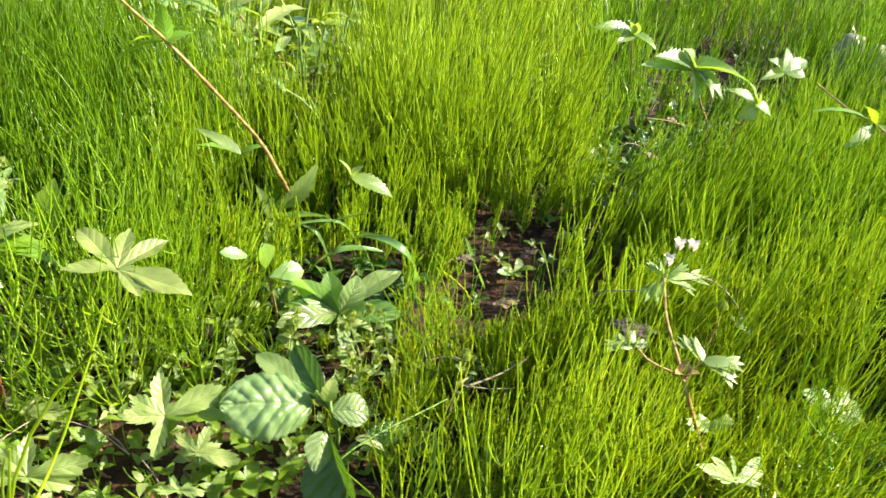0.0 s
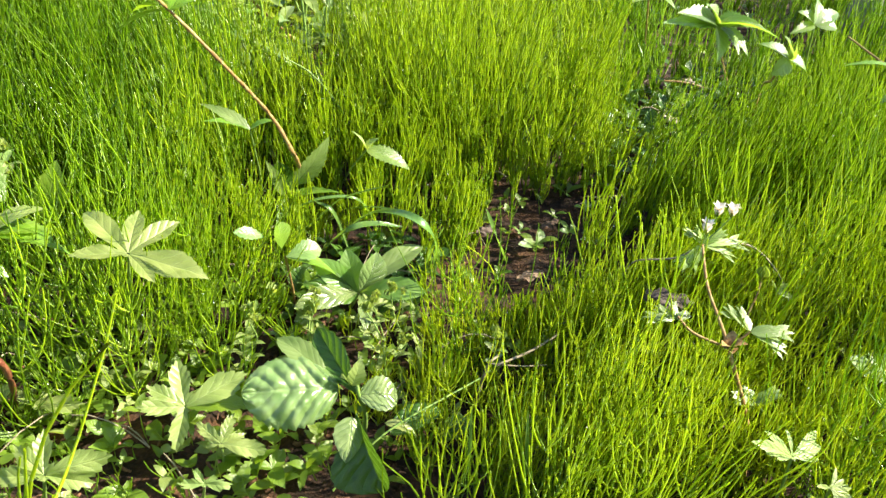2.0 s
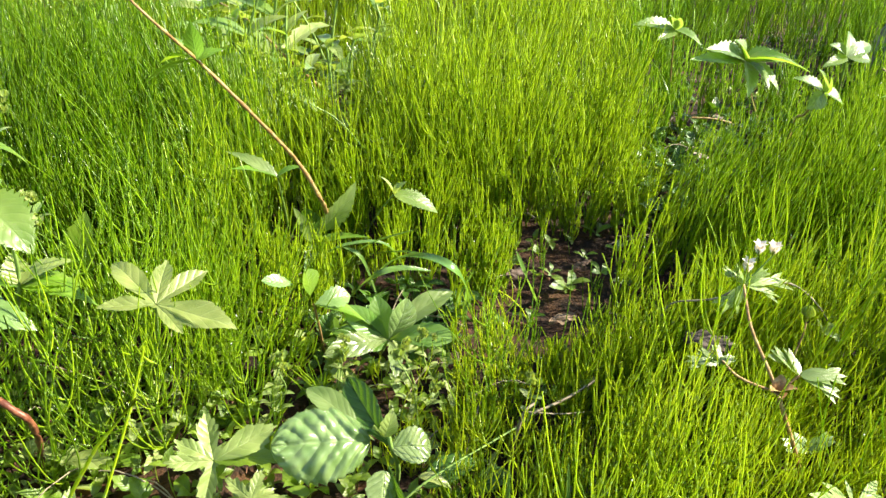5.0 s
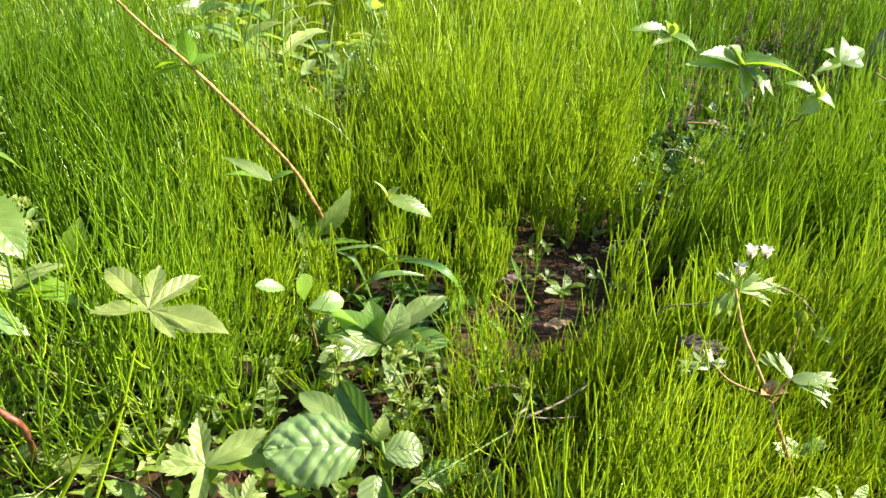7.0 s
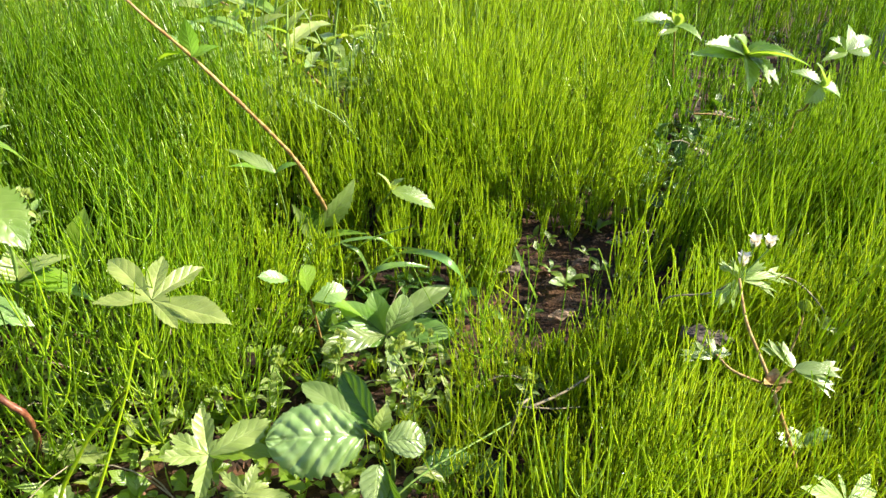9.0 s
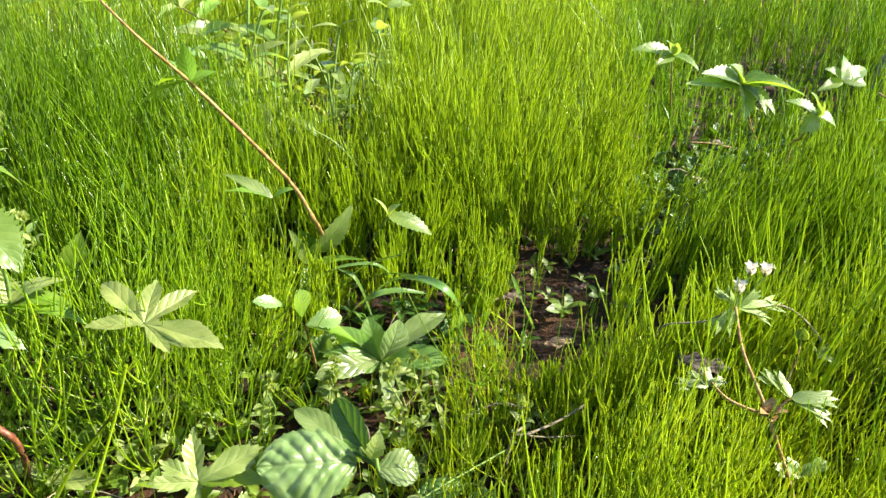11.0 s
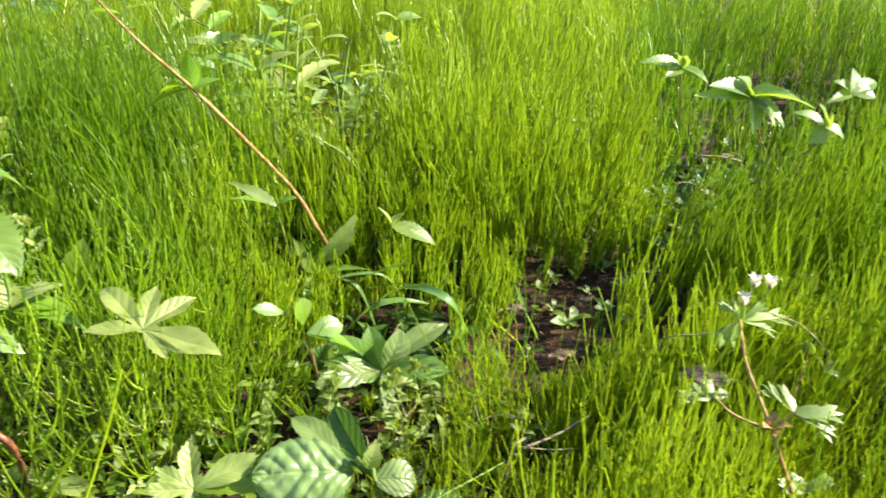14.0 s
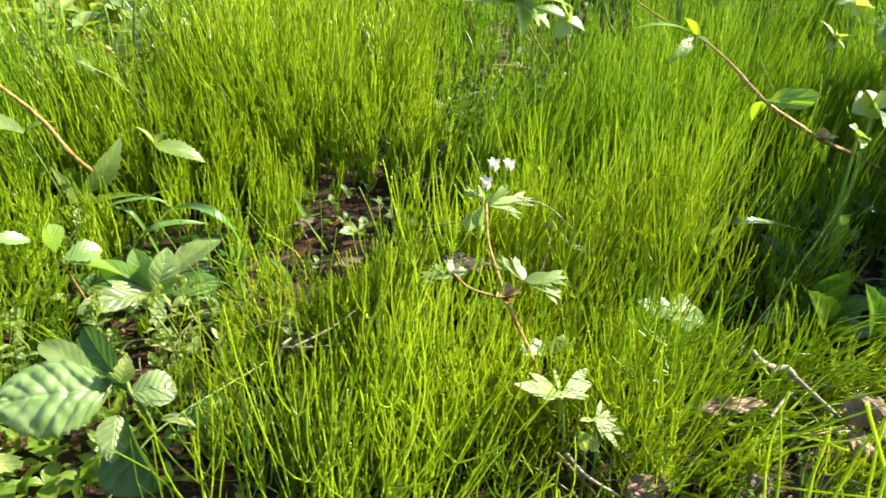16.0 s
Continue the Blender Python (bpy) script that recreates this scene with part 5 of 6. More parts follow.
lobed_leaf_thing("lobed_weed", (0.483, 0.632, 0), (0.457, 0.608, 0.075), [(0.417, 0.605, 0.099), (0.449, 0.627, 0.092), (0.489, 0.645, 0.078), (0.508, 0.632, 0.059), (0.488, 0.609, 0.056)], 0.5, GREY_LEAF, "grey-green lobed leaf lying over the horsetail")
lobed_leaf_thing("lobed_weed", (0.334, 0.445, 0.000), (0.314, 0.405, 0.132), [(0.323, 0.422, 0.137), (0.330, 0.417, 0.130), (0.336, 0.414, 0.124), (0.340, 0.405, 0.115), (0.332, 0.392, 0.113), (0.319, 0.394, 0.122), (0.299, 0.400, 0.138)], 0.24, PALE_LEAF, "pale finely cut leaf shining in the sun")
lobed_leaf_thing("lobed_weed", (0.314, 0.470, 0.000), (0.294, 0.430, 0.135), [(0.254, 0.422, 0.155), (0.268, 0.435, 0.155), (0.291, 0.448, 0.148), (0.324, 0.461, 0.136), (0.327, 0.452, 0.128), (0.322, 0.440, 0.124), (0.277, 0.421, 0.140)], 0.24, PALE_LEAF, "pale finely cut leaf among horsetail stems")
lobed_leaf_thing("lobed_weed", (0.327, 0.442, 0.000), (0.307, 0.412, 0.115), [(0.312, 0.404, 0.100), (0.320, 0.399, 0.105), (0.318, 0.404, 0.112)], 0.6, PALE_LEAF, "pale bud with folded leaves on a bent stalk")
lobed_leaf_thing("lobed_weed", (0.356, 0.599, 0), (0.312, 0.541, 0.09), [(0.285, 0.533, 0.1), (0.298, 0.548, 0.1), (0.335, 0.549, 0.1)], 0.012, GREY_LEAF, "pale finely cut leaf near the front", True)


def shade_plant():
    base = (0.652, 0.642, 0)
    v = thing("broad_leaf_weed", base, "low dark green broad-leaved plant in the shade", "weed")
    c = (0.635, 0.629, 0.03)
    part("stem", stalk([base, c], 0.0025, 0.002), GREEN_STEM, v)
    for tip, w in (((0.599, 0.624, 0.1), 0.044), ((0.561, 0.617, 0.06), 0.046), ((0.631, 0.603, 0.13), 0.044), ((0.653, 0.624, 0.05), 0.050), ((0.685, 0.594, 0.05), 0.050), ((0.602, 0.616, 0.03), 0.036), ((0.679, 0.583, 0.1), 0.050)):
        leaf(v, c, tip, w, GLOSSY_LEAF, "ovate", arch=0.2, nu=16, nv=4)


shade_plant()


def dead_leaf(a, b, w, label, mat=DEAD_LEAF, **more):
    ob = part("dead_leaf", blade(a, b, w, "ovate", **{"arch": 0.18, "wave": 1.5, "pucker": 0.8, "lump": 1.3, "nv": 6, "nu": 30, "curl": 0.35, **more}), mat)
    tagged(ob, label, "dead leaf", "dead leaves")


dead_leaf((0.423, 0.463, 0.085), (0.490, 0.466, 0.085), 0.019, "long curled pinkish brown dead leaf", DEAD_LEAF, teeth=7, bite=0.45, lump=0.9, curl=0.4, wave=2.4, up=(0.4, -0.5, 0.7))
dead_leaf((0.542, 0.446, 0.085), (0.584, 0.446, 0.095), 0.029, "crumpled grey-brown dead leaf with torn edges", DEAD_LEAF, teeth=7, bite=0.45, lump=0.9, curl=0.4, wave=2.4, up=(0.4, -0.5, 0.7))
dead_leaf((0.542, 0.433, 0.075), (0.567, 0.417, 0.070), 0.027, "crumpled grey dead leaf hanging on a twig", DEAD_LEAF, teeth=7, bite=0.45, lump=0.9, curl=0.4, wave=2.4, up=(0.4, -0.5, 0.7))
dead_leaf((0.577, 0.446, 0.080), (0.579, 0.407, 0.060), 0.024, "folded brown dead leaf beside dry twigs", DEAD_LEAF, teeth=7, bite=0.45, lump=0.9, curl=0.4, wave=2.4, up=(0.4, -0.5, 0.7))
dead_leaf((0.557, 0.452, 0.100), (0.586, 0.430, 0.090), 0.022, "crumpled pale brown dead leaf", DEAD_LEAF, teeth=7, bite=0.45, lump=0.9, curl=0.4, wave=2.4, up=(0.4, -0.5, 0.7))
dead_leaf((0.457, 0.420, 0.050), (0.478, 0.399, 0.050), 0.024, "torn dark brown dead leaf under horsetail", DARK_DEAD_LEAF, teeth=7, bite=0.45, lump=0.9, curl=0.4, wave=2.4, up=(0.4, -0.5, 0.7))
dead_leaf((0.347, 0.402, 0.060), (0.387, 0.408, 0.060), 0.026, "rolled brown dead leaf with a pale rim", DEAD_LEAF, teeth=7, bite=0.45, lump=0.9, curl=0.4, wave=2.4, up=(0.4, -0.5, 0.7))
dead_leaf((0.576, 0.417, 0.050), (0.576, 0.387, 0.050), 0.026, "dark brown dead leaf in the shade", DARK_DEAD_LEAF, teeth=7, bite=0.45, lump=0.9, curl=0.4, wave=2.4, up=(0.4, -0.5, 0.7))
dead_leaf((0.45, 0.426, 0.02), (0.488, 0.426, 0.03), 0.030, "dark rotten leaf on the soil", DARK_DEAD_LEAF)
dead_leaf((0.499, 0.419, 0.03), (0.533, 0.423, 0.04), 0.034, "torn brown dead leaf beside dry twigs", DARK_DEAD_LEAF, lump=1.2)
dead_leaf((0.225, 0.652, 0.124), (0.281, 0.659, 0.110), 0.030, "dark withered leaf beside the flowering weed", DARK_DEAD_LEAF)
dead_leaf((0.113, 0.829, 0.015), (0.153, 0.85, 0.015), 0.018, "small brown leaf scrap on bare soil", DEAD_LEAF)
dead_leaf((0.059, 0.914, 0.03), (0.085, 0.933, 0.03), 0.018, "grey dead leaf at the foot of the tuft", DARK_DEAD_LEAF)
dead_leaf((0.154, 0.979, 0.01), (0.182, 0.989, 0.02), 0.014, "small brown leaf scrap on bare soil", DEAD_LEAF)


def twig(points, r0, r1, label, mat=DRY_STALK):
    ob = part("twig", stalk(points, r0, r1, 7, 0.2), mat)
    return tagged(ob, label, "twig", "twigs")


twig([(-0.347, 0.461, 0.16), (-0.329, 0.458, 0.148), (-0.322, 0.464, 0.13), (-0.353, 0.505, 0.06), (-0.384, 0.537, 0)], 0.0027, 0.0025, "thick dark red stem bending down into the horsetail", DARK_RED_STEM)
twig([(0.063, 0.596, 0), (0.067, 0.584, 0.05), (0.072, 0.583, 0.075), (0.081, 0.59, 0.08)], 0.0018, 0.0012, "pale dry bent stalk")
twig([(0.081, 0.588, 0.07), (0.114, 0.608, 0.075), (0.141, 0.625, 0.085)], 0.0014, 0.001, "pale dry twig lying in the horsetail")
twig([(0.072, 0.589, 0.07), (0.104, 0.595, 0.065), (0.131, 0.606, 0.06)], 0.0008, 0.0006, "thin straw-coloured dry stem")
twig([(0.529, 0.499, 0.085), (0.541, 0.468, 0.080), (0.557, 0.444, 0.070)], 0.0022, 0.0015, "dry brown twig with a knot", DRY_STALK)
twig([(0.495, 0.520, 0.100), (0.501, 0.508, 0.095), (0.515, 0.506, 0.088)], 0.0026, 0.0034, "grey dry stump of a stalk", DRY_STALK)
twig([(0.508, 0.504, 0.088), (0.523, 0.506, 0.090), (0.529, 0.499, 0.085)], 0.0026, 0.0032, "knotted grey joint of a dry stalk", DRY_STALK)
twig([(0.481, 0.450, 0.060), (0.529, 0.448, 0.065), (0.565, 0.450, 0.070)], 0.001, 0.0008, "thin reddish dry twig on the horsetail", RED_STEM)
twig([(0.476, 0.438, 0.030), (0.480, 0.437, 0.050), (0.492, 0.439, 0.060)], 0.0013, 0.0011, "thin reddish dry twig on the horsetail", RED_STEM)
twig([(0.486, 0.455, 0.080), (0.505, 0.470, 0.085), (0.515, 0.476, 0.088)], 0.0016, 0.0014, "pale dry bent stalk", DRY_STALK)
twig([(0.300, 0.416, 0.090), (0.313, 0.402, 0.080), (0.341, 0.398, 0.060)], 0.0016, 0.0012, "pale dry stalk under the cut leaves", DRY_STALK)
twig([(0.303, 0.447, 0.06), (0.316, 0.435, 0.05), (0.34, 0.432, 0.02)], 0.0014, 0.0012, "thin brown bent stalk", RED_STEM)
twig([(0.402, 1.422, 0.1), (0.442, 1.422, 0.1), (0.482, 1.432, 0.09)], 0.0018, 0.0014, "reddish stem lying between nettles", RED_STEM)


TALL_STEM = "tall thin green stem standing over the horsetail"
twig([(0.344, 0.661, 0), (0.34, 0.621, 0.1), (0.336, 0.576, 0.2), (0.341, 0.555, 0.29)], 0.0015, 0.0010, TALL_STEM, HORSETAIL)
twig([(0.227, 0.922, 0), (0.235, 0.903, 0.08), (0.247, 0.903, 0.14)], 0.0013, 0.0009, TALL_STEM, HORSETAIL)
PALE_STEM = "thin pale green stem leaning across the lane"
twig([(-0.123, 1.137, 0.03), (-0.157, 1.1, 0.12), (-0.201, 1.106, 0.17), (-0.239, 1.088, 0.2)], 0.0011, 0.0008, PALE_STEM, GREEN_STEM)
twig([(-0.827, 2.157, 0.1), (-0.611, 1.895, 0.22), (-0.466, 1.88, 0.3)], 0.0016, 0.0010, PALE_STEM, GREEN_STEM)
twig([(-0.241, 1.559, 0.02), (-0.223, 1.48, 0.1), (-0.206, 1.415, 0.18)], 0.0011, 0.0008, PALE_STEM, GREEN_STEM)
twig([(-0.577, 2.212, 0.05), (-0.514, 2.033, 0.18), (-0.491, 1.93, 0.28)], 0.0012, 0.0008, PALE_STEM, GREEN_STEM)
twig([(-0.081, 1.215, 0.03), (-0.129, 1.145, 0.1), (-0.174, 1.145, 0.14)], 0.0012, 0.0008, PALE_STEM, GREEN_STEM)
dead_leaf((0.364, 1.232, 0.1), (0.394, 1.237, 0.09), 0.016, "bleached dead leaf scrap among horsetail", DRY_STALK)
dead_leaf((0.447, 1.443, 0.1), (0.46, 1.418, 0.1), 0.014, "bleached dead leaf scrap among horsetail", DRY_STALK)
dead_leaf((0.424, 1.419, 0.06), (0.435, 1.396, 0.05), 0.010, "bleached dead leaf scrap among horsetail", DRY_STALK)


def fallen_stems():
    r = np.random.default_rng(44)
    bits = []
    for n in range(80):
        x, y = r.uniform(0.36, 0.60), r.uniform(0.42, 0.55)
        a, length = r.normal(-0.05, 0.45), r.uniform(0.09, 0.24)
        k = np.linspace(0, 1, 8)[:, None]
        way = np.array([math.cos(a), math.sin(a), 0.0])
        lift = 0.02 + r.uniform(0, 0.035)
        bits.append(np.array([x, y, lift * 0.6]) + way * length * k + np.array([0, 0, 1.0]) * (lift * np.sin(k * 2.2) + 0.05 * r.normal() * k**2) + np.array([-way[1], way[0], 0]) * 0.03 * r.normal() * k**2)
    lines = np.maximum(np.array(bits), (-9, -9, 0.003))
    tagged(part("fallen_horsetail", tubes(lines, np.linspace(0.0010, 0.0007, 8), 5), HORSETAIL), "horsetail stems bent down and lying over each other", "horsetail", kind="stuff")


fallen_stems()


def dark_leaf_plant():
    base = (-1.505, 2.404, 0.1)
    v = thing("broad_leaf_weed", (base[0], base[1], 0.0), "broad dark green leaf over a shaded hollow", "weed")
    part("leaf_stalk", stalk([(base[0], base[1], 0.0), base, (-1.278, 2.069, 0.2)], 0.004, 0.003), GREEN_STEM, v)
    leaf(v, (-1.249, 1.945, 0.24), (-1.129, 1.953, 0.24), 0.085, GLOSSY_LEAF, "ovate", arch=0.2, nu=16, nv=4, up=(0, -0.8, 0.6))
    leaf(v, (-1.249, 1.945, 0.24), (-1.371, 1.995, 0.2), 0.07, GLOSSY_LEAF, "ovate", arch=0.2, nu=16, nv=4)


dark_leaf_plant()


def edge_weed(base, top, label, tips, mat, shape="ovate", up=(0.5, -0.4, 0.76)):
    """A weed at the rim of the stand with a few broad leaves at its top."""
    v = thing("leafy_weed", base, label, "weed", "rim weeds")
    part("stem", stalk([base, (np.array(base) + top) / 2 + (0.006, 0, 0.01), top], 0.0022, 0.0014), GREEN_STEM, v)
    for tip, w in tips:
        leaf(v, top, tip, w, mat, shape, teeth=9, bite=0.25, arch=0.15, fold=0.3, pucker=0.6, nv=4, up=up)

edge_weed((0.731, 0.788, 0.000), (0.701, 0.738, 0.251), "weed with silvery leaves reflecting the sky at the rim", (((0.672, 0.732, 0.248), 0.04), ((0.693, 0.749, 0.267), 0.034), ((0.722, 0.726, 0.265), 0.036), ((0.692, 0.702, 0.242), 0.034)), GREY_LEAF, "ovate", (0.5, -0.4, 0.76))
edge_weed((0.692, 0.746, 0.000), (0.662, 0.696, 0.235), "small weed with shining leaves beside the vine", (((0.649, 0.697, 0.246), 0.02), ((0.665, 0.681, 0.236), 0.022), ((0.653, 0.674, 0.230), 0.016)), GREY_LEAF, "ovate", (0.5, -0.4, 0.76))
edge_weed((0.861, 0.958, 0.000), (0.831, 0.908, 0.289), "leafy weed with sunlit yellow-green leaves at the rim", (((0.803, 0.898, 0.269), 0.045), ((0.826, 0.928, 0.306), 0.04), ((0.828, 0.869, 0.278), 0.045)), LEAF, "ovate", (-0.45, -0.5, 0.6))
edge_weed((0.927, 1.158, 0.000), (0.897, 1.108, 0.283), "leafy weed with pale leaves behind the vine", (((0.869, 1.115, 0.283), 0.04), ((0.906, 1.079, 0.284), 0.036), ((0.877, 1.084, 0.273), 0.03), ((0.907, 1.117, 0.298), 0.04)), PALE_LEAF, "ovate", (0.5, -0.4, 0.76))
edge_weed((0.827, 1.037, 0.000), (0.797, 0.987, 0.262), "frothy pale yellow weed head among horsetail", (((0.775, 0.995, 0.285), 0.014), ((0.786, 0.982, 0.260), 0.014), ((0.792, 0.982, 0.278), 0.014), ((0.804, 0.969, 0.253), 0.014), ((0.810, 0.969, 0.271), 0.014), ((0.782, 0.980, 0.244), 0.012), ((0.787, 0.982, 0.261), 0.012), ((0.794, 0.974, 0.250), 0.012), ((0.799, 0.975, 0.268), 0.012)), PALE_LEAF, "lance", (0.5, -0.4, 0.76))
edge_weed((0.678, 0.681, 0.000), (0.648, 0.631, 0.030), "broad-leaved plant with smooth mid-green leaves in half shade", (((0.582, 0.613, 0.050), 0.046), ((0.578, 0.584, 0.120), 0.046), ((0.630, 0.593, 0.080), 0.036)), LEAF, "ovate", (-0.2, -0.6, 0.6))
edge_weed((0.717, 0.669, 0.000), (0.687, 0.619, 0.030), "broad-leaved plant with upright leaves in half shade", (((0.618, 0.563, 0.140), 0.044), ((0.682, 0.567, 0.060), 0.04), ((0.671, 0.576, 0.090), 0.036)), LEAF, "ovate", (-0.2, -0.6, 0.6))


def leaning_stems():
    """Long stems bowed over towards the rim, one thing each."""
    r = np.random.default_rng(58)
    first = None
    for n in range(18):
        a = np.array((0.534, 0.544, 0.030)) + (np.array((0.604, 0.575, 0.030)) - np.array((0.534, 0.544, 0.030))) * r.uniform(0, 1) + r.normal(0, 0.012, 3) * (1, 1, 0)
        b = np.array((0.610, 0.534, 0.140)) + (np.array((0.638, 0.486, 0.080)) - np.array((0.610, 0.534, 0.140))) * r.uniform(0, 1) + r.normal(0, 0.015, 3)
        b = a + (b - a) * r.uniform(0.55, 1.1)
        a[2] = 0.0
        mid = (a + b) / 2 + (0.0, 0.0, r.uniform(0.015, 0.045))
        ob = part("bowed_horsetail", stalk([a, a * 0.7 + mid * 0.3 + (0, 0, 0.02), mid, b], 0.0011, 0.0006, 5), HORSETAIL if n % 2 else HALF_SHADED_HORSETAIL)
        tagged(ob, "long pale green horsetail stem bowed over sideways", "horsetail", "bowed stems")


leaning_stems()

# ---- ground cover ----
def scatter_leaves(name, label, x, y, z, size, mat, seed, category="weed"):
    """Small leaves strewn at every angle, joined: too many to count."""
    r = np.random.default_rng(seed)
    bits = []
    for i in range(0, len(x), 3):
        foot = np.array([x[i], y[i], float(land(x[i], y[i]))])
        b = foot + (r.normal(0, 0.006), r.normal(0, 0.006), z[i] - foot[2])
        if z[i] - foot[2] > 0.012:
            bits.append(blade(foot, b, 0.0016, "strap", nu=4, nv=1, up=(0, -1, 0.2)))
        turn = r.uniform(0, 6.28)
        for k, long in enumerate(size[i:i + 3]):
            a, lift = turn + 2.1 * k + r.uniform(-0.4, 0.4), r.uniform(-0.2, 0.9)
            d = np.array([math.cos(a) * math.cos(lift), math.sin(a) * math.cos(lift), math.sin(lift)]) * long
            bits.append(blade(b, b + d, long * r.uniform(0.35, 0.7), "ovate", nu=7, nv=1, teeth=3 if long > 0.016 else 0, bite=0.25, arch=r.uniform(0, 0.4), fold=r.uniform(0, 0.6), roll=r.uniform(-30, 30)))
    ob = part(name, merged(bits), mat)
    tagged(ob, label, category, kind="stuff")


def low_weight(x, y):
    return (1 - 0.9 * ellipse(x, y, -0.05, 0.92, 0.10, 0.07)) * np.clip(ellipse(x, y, -0.17, 0.62, 0.20, 0.17) + ellipse(x, y, -0.42, 0.50, 0.24, 0.16) + 0.9 * lane(x, y) + 0.4 * ellipse(x, y, 0.58, 0.5, 0.2, 0.12) + 0.50, 0, 1) * (1 - 0.93 * ellipse(x, y, 0.135, 0.94, 0.20, 0.075, 55))


def strew(label, n, x0, x1, y0, y1, weight, tall, small, large, mat, seed):
    r = np.random.default_rng(seed)
    x, y = pick_places(n, x0, x1, y0, y1, weight, seed + 1)
    z = land(x, y) + r.uniform(0, 1, len(x)) ** 1.6 * (tall + 0.11 * lane(x, y))
    scatter_leaves("ground_weeds", label, x, y, z, r.uniform(small, large, len(x)), mat, seed + 2)


# Dark leaves stand in for the tuft's shade over this hollow.
strew("dark leaves added as shade in the hollow beside the tuft", 260, -0.20, 0.03, 0.74, 0.96, lambda x, y: ellipse(x, y, -0.08, 0.84, 0.10, 0.09), 0.03, 0.014, 0.034, GLOSSY_LEAF, 123)
strew("round-leaved weeds round the rosette", 200, -0.32, 0.04, 0.55, 0.92, lambda x, y: ellipse(x, y, -0.14, 0.70, 0.15, 0.12), 0.04, 0.016, 0.034, GLOSSY_LEAF, 113)
strew("low mat of small green weed leaves", 15000, -1.1, 1.1, 0.36, 2.0, low_weight, 0.035, 0.007, 0.020, LEAF, 73)
strew("pale yellow-green small leaves tangled near the soil", 1700, -1.1, 1.0, 0.36, 2.6, lambda x, y: low_weight(x, y) ** 2, 0.05, 0.006, 0.022, PALE_LEAF, 76)
strew("scattered pale leaves in the weedy lane", 1500, -1.1, 0.05, 0.75, 2.6, lane, 0.06, 0.012, 0.034, PALE_LEAF, 84)
strew("crowded green leaves in the weedy lane", 1800, -1.1, 0.05, 0.75, 2.6, lane, 0.06, 0.012, 0.036, LEAF, 87)
# Their dark green covers lit soil where the hollows should be shaded.
strew("small dark leaves added to deepen the shade of the hollows", 3600, 0.1, 1.2, 0.6, 1.8, lambda x, y: np.clip(ellipse(x, y, 0.43, 1.36, 0.16, 0.30, -30) + ellipse(x, y, 0.72, 0.77, 0.20, 0.17), 0, 1), 0.07, 0.012, 0.036, GLOSSY_LEAF, 104)
# Dark fill in place of shade on the ground between far stems.
strew("dark low leaves added as shade under the far horsetail", 5000, -0.7, 1.7, 1.15, 2.7, lambda x, y: 0.35 + 0.65 * ellipse(x, y, 0.46, 1.40, 0.24, 0.34), 0.05, 0.016, 0.042, GLOSSY_LEAF, 133)
strew("low sprawling weeds covering the front corner", 300, -0.75, 0.06, 0.36, 0.82, corner, 0.045, 0.008, 0.026, PALE_LEAF, 94)
strew("dark green low leaves in the front corner", 1300, -0.75, 0.06, 0.36, 0.82, corner, 0.030, 0.010, 0.030, LEAF, 97)

x, y = pick_places(2600, -0.6, 0.8, 0.4, 1.5, lambda x, y: 0.15 + 0.85 * ellipse(x, y, 0.135, 0.94, 0.22, 0.10, 55) + 0.5 * low_weight(x, y), 77)
r = np.random.default_rng(78)
n = len(x)
a = r.uniform(0, 6.28, n)
size = r.uniform(0.003, 0.014, n)
k = np.linspace(-0.5, 0.5, 3)
lines = np.stack([x[:, None] + np.cos(a)[:, None] * k * size[:, None], y[:, None] + np.sin(a)[:, None] * k * size[:, None], (land(x, y) + 0.004)[:, None] + r.normal(0, 0.0015, (n, 3))], -1)
tagged(part("bark_crumbs", tubes(lines, r.uniform(0.0006, 0.0028, (n, 1)) * np.array([0.7, 1, 0.6]), 5), CRUMB), "reddish brown bark crumbs and plant scraps on soil", "litter", kind="stuff")

x, y = pick_places(900, -0.9, 1.1, 0.4, 1.9, lambda x, y: np.clip(0.12 + 0.8 * ellipse(x, y, 0.46, 1.42, 0.24, 0.24) + 0.5 * low_weight(x, y), 0, 1), 81)
r = np.random.default_rng(82)
n = len(x)
a = r.uniform(0, 6.28, n)
size = r.uniform(0.03, 0.11, n)
k = np.linspace(-0.5, 0.5, 5)
z = land(x, y)[:, None] + r.uniform(0.006, 0.06, n)[:, None] + 0.03 * r.normal(0, 1, n)[:, None] * k - 0.05 * k**2
lines = np.stack([x[:, None] + np.cos(a)[:, None] * k * size[:, None], y[:, None] + np.sin(a)[:, None] * k * size[:, None], np.maximum(z, 0.002)], -1)
tagged(part("dry_stems", tubes(lines, np.linspace(0.0009, 0.0006, 5), 4), DRY_STALK), "pale dry stems lying criss-cross under the plants", "litter", kind="stuff")


def seedling(base, n, size, seed):
    r = np.random.default_rng(seed)
    v = thing("seedling", base, "small seedling with spoon-shaped leaves on bare soil", "seedling", "seedlings")
    for k in range(n):
        a = k * 6.2832 / n + r.uniform(-0.3, 0.3)
        b = np.array(base) + (0, 0, 0.004)
        leaf(v, b, b + np.array([math.cos(a), math.sin(a), 0.45]) * size * r.uniform(0.7, 1.1), size * 0.42, GREY_LEAF if k % 2 else LEAF, "obovate", arch=0.3, nu=12)


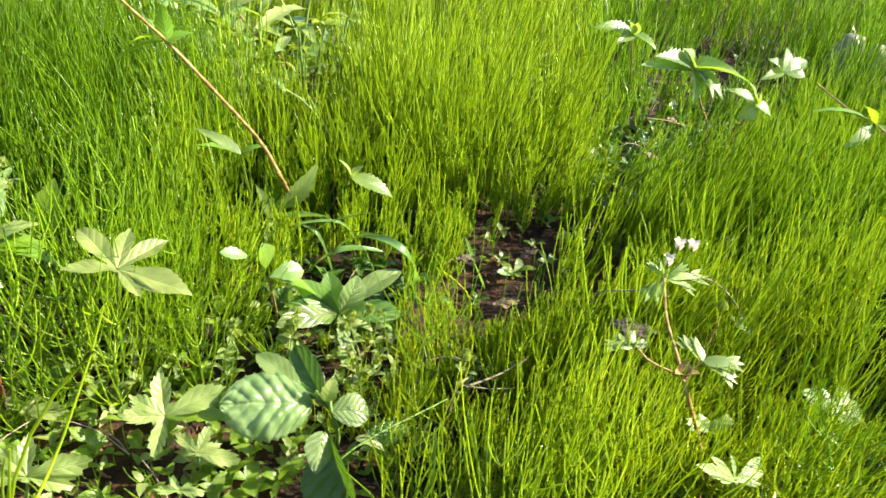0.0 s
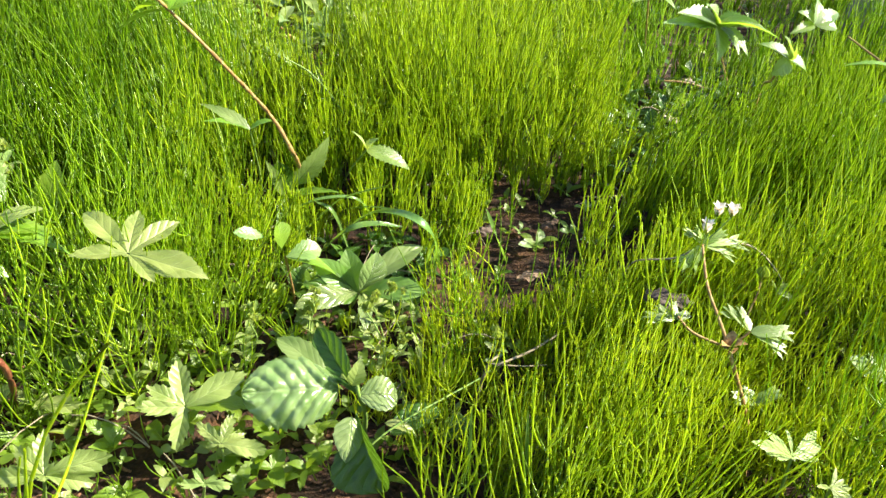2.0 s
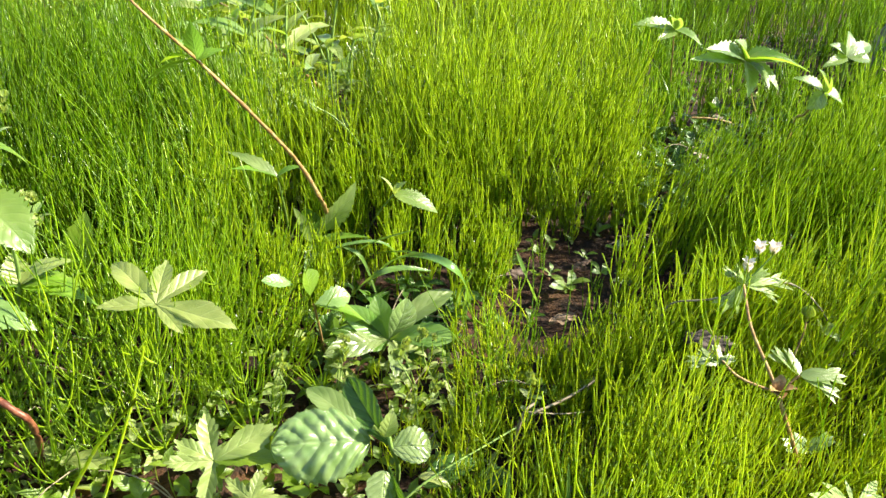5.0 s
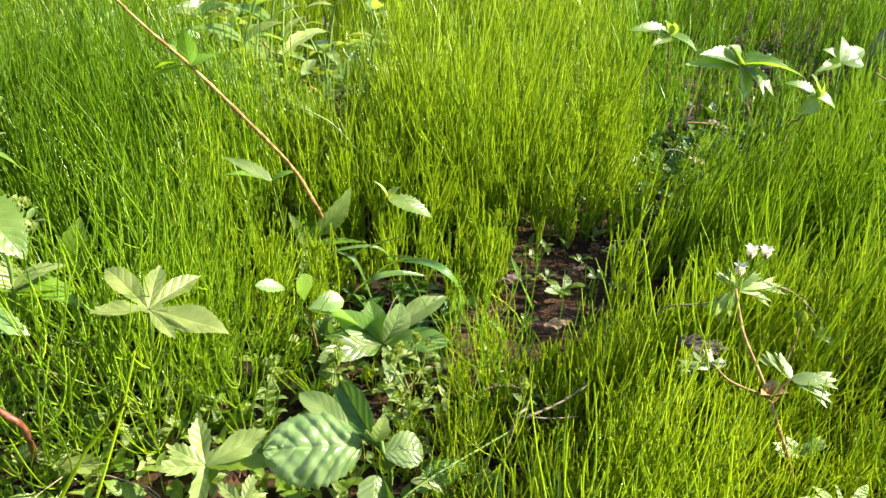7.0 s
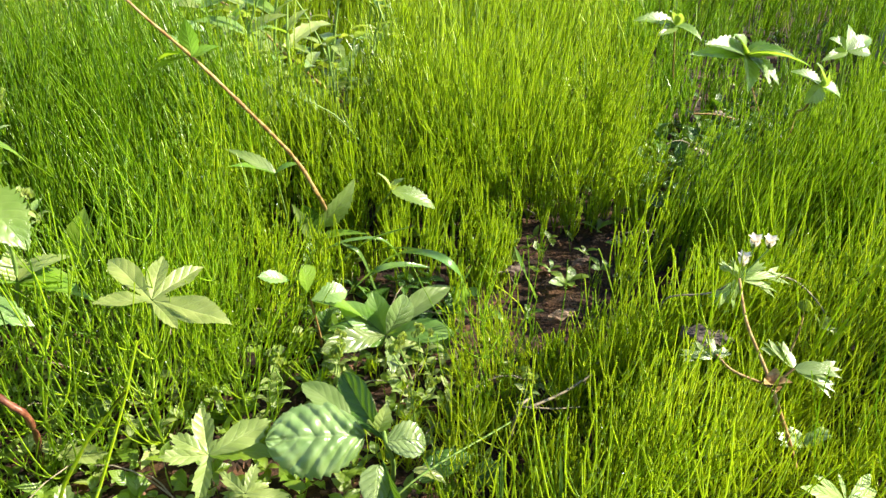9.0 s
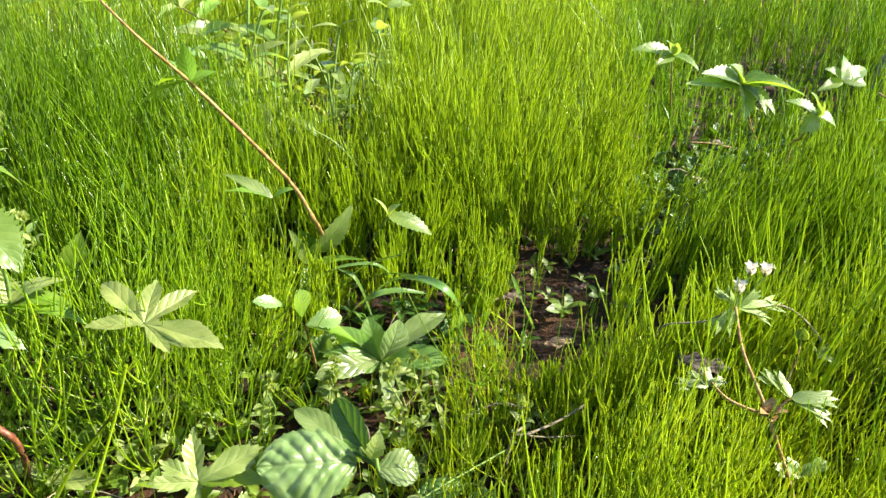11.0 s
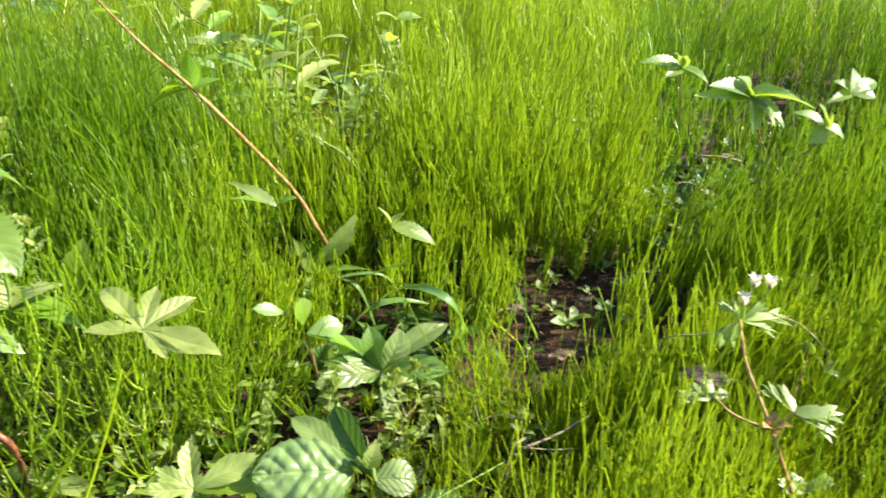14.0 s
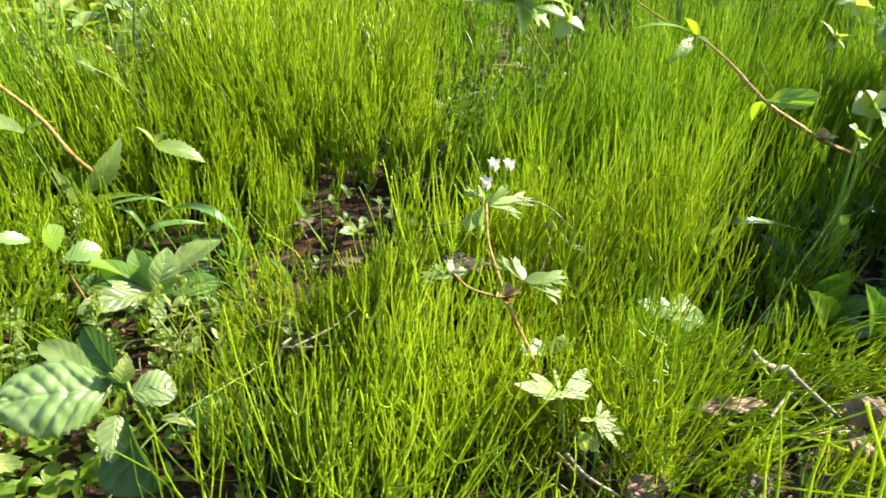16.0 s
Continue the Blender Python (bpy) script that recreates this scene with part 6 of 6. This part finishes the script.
for n, (p, c, s) in enumerate((((0.143, 0.932, 0), 5, 0.034), ((0.089, 0.848, 0), 4, 0.020), ((0.195, 0.978, 0), 5, 0.022), ((0.227, 1.05, 0), 4, 0.026), ((0.175, 1.025, 0), 4, 0.020), ((0.043, 0.781, 0), 3, 0.015), ((0.23, 0.952, 0), 5, 0.024), ((0.123, 0.968, 0), 4, 0.018), ((0.202, 1.102, 0), 4, 0.030))):
    seedling(p, c, s, 90 + n)


def stone(base, size, seed, label):
    bm = bmesh.new()
    bmesh.ops.create_icosphere(bm, subdivisions=3, radius=1.0)
    for v in bm.verts:
        d = 1 + 0.28 * noise.noise(v.co * 1.3 + Vector((seed, 0, 0))) + 0.10 * noise.noise(v.co * 4 + Vector((seed, 3, 0)))
        v.co = Vector((v.co.x * size[0], v.co.y * size[1], v.co.z * size[2])) * d
    for f in bm.faces:
        f.smooth = True
    me = bpy.data.meshes.new("stone")
    bm.to_mesh(me)
    bm.free()
    me.materials.append(STONE)
    ob = new("stone", me)
    ob.location = base
    tagged(ob, label, "stone", "stones")


stone((*(1.031, 2.029, 0.18)[:2], 0.085), (0.055, 0.045, 0.115), 2, "tall grey stone at the far edge of the horsetail")
stone((*(1.028, 1.861, 0.22)[:2], 0.085), (0.060, 0.050, 0.115), 9, "pale grey stone at the far edge of the horsetail")
twig([(0.976, 1.779, 0.27), (0.947, 1.573, 0.26), (0.963, 1.484, 0.22)], 0.0030, 0.0022, "bare brown stick beside the stones", RED_STEM)
stone((-0.572, 2.393, 0.03), (0.13, 0.08, 0.05), 5, "pale grey flat stone half hidden by leaves")

# ---- dew ----
tips = np.concatenate(TIPS)
r = np.random.default_rng(5)
pick = tips[r.uniform(0, 1, len(tips)) < 0.06]
pick = np.concatenate([pick, pick[::2] - np.stack([r.normal(0, 0.002, len(pick[::2])), r.normal(0, 0.002, len(pick[::2])), r.uniform(0.01, 0.09, len(pick[::2]))], -1)])
octa = np.array([[1, 0, 0], [0, 1, 0], [-1, 0, 0], [0, -1, 0], [0, 0, 1.1], [0, 0, -1.1]])
sides = np.array([[0, 1, 4], [1, 2, 4], [2, 3, 4], [3, 0, 4], [1, 0, 5], [2, 1, 5], [3, 2, 5], [0, 3, 5]])
size = r.uniform(0.0004, 0.0009, len(pick))
verts = (pick[:, None] + octa[None] * size[:, None, None]).reshape(-1, 3)
faces = (np.arange(len(pick))[:, None, None] * 6 + sides[None]).reshape(-1, 3)
tagged(part("dew_drops", (verts, faces, np.zeros((len(verts), 2))), DEW), "tiny bright dew drops on the horsetail tips", "dew", kind="stuff")
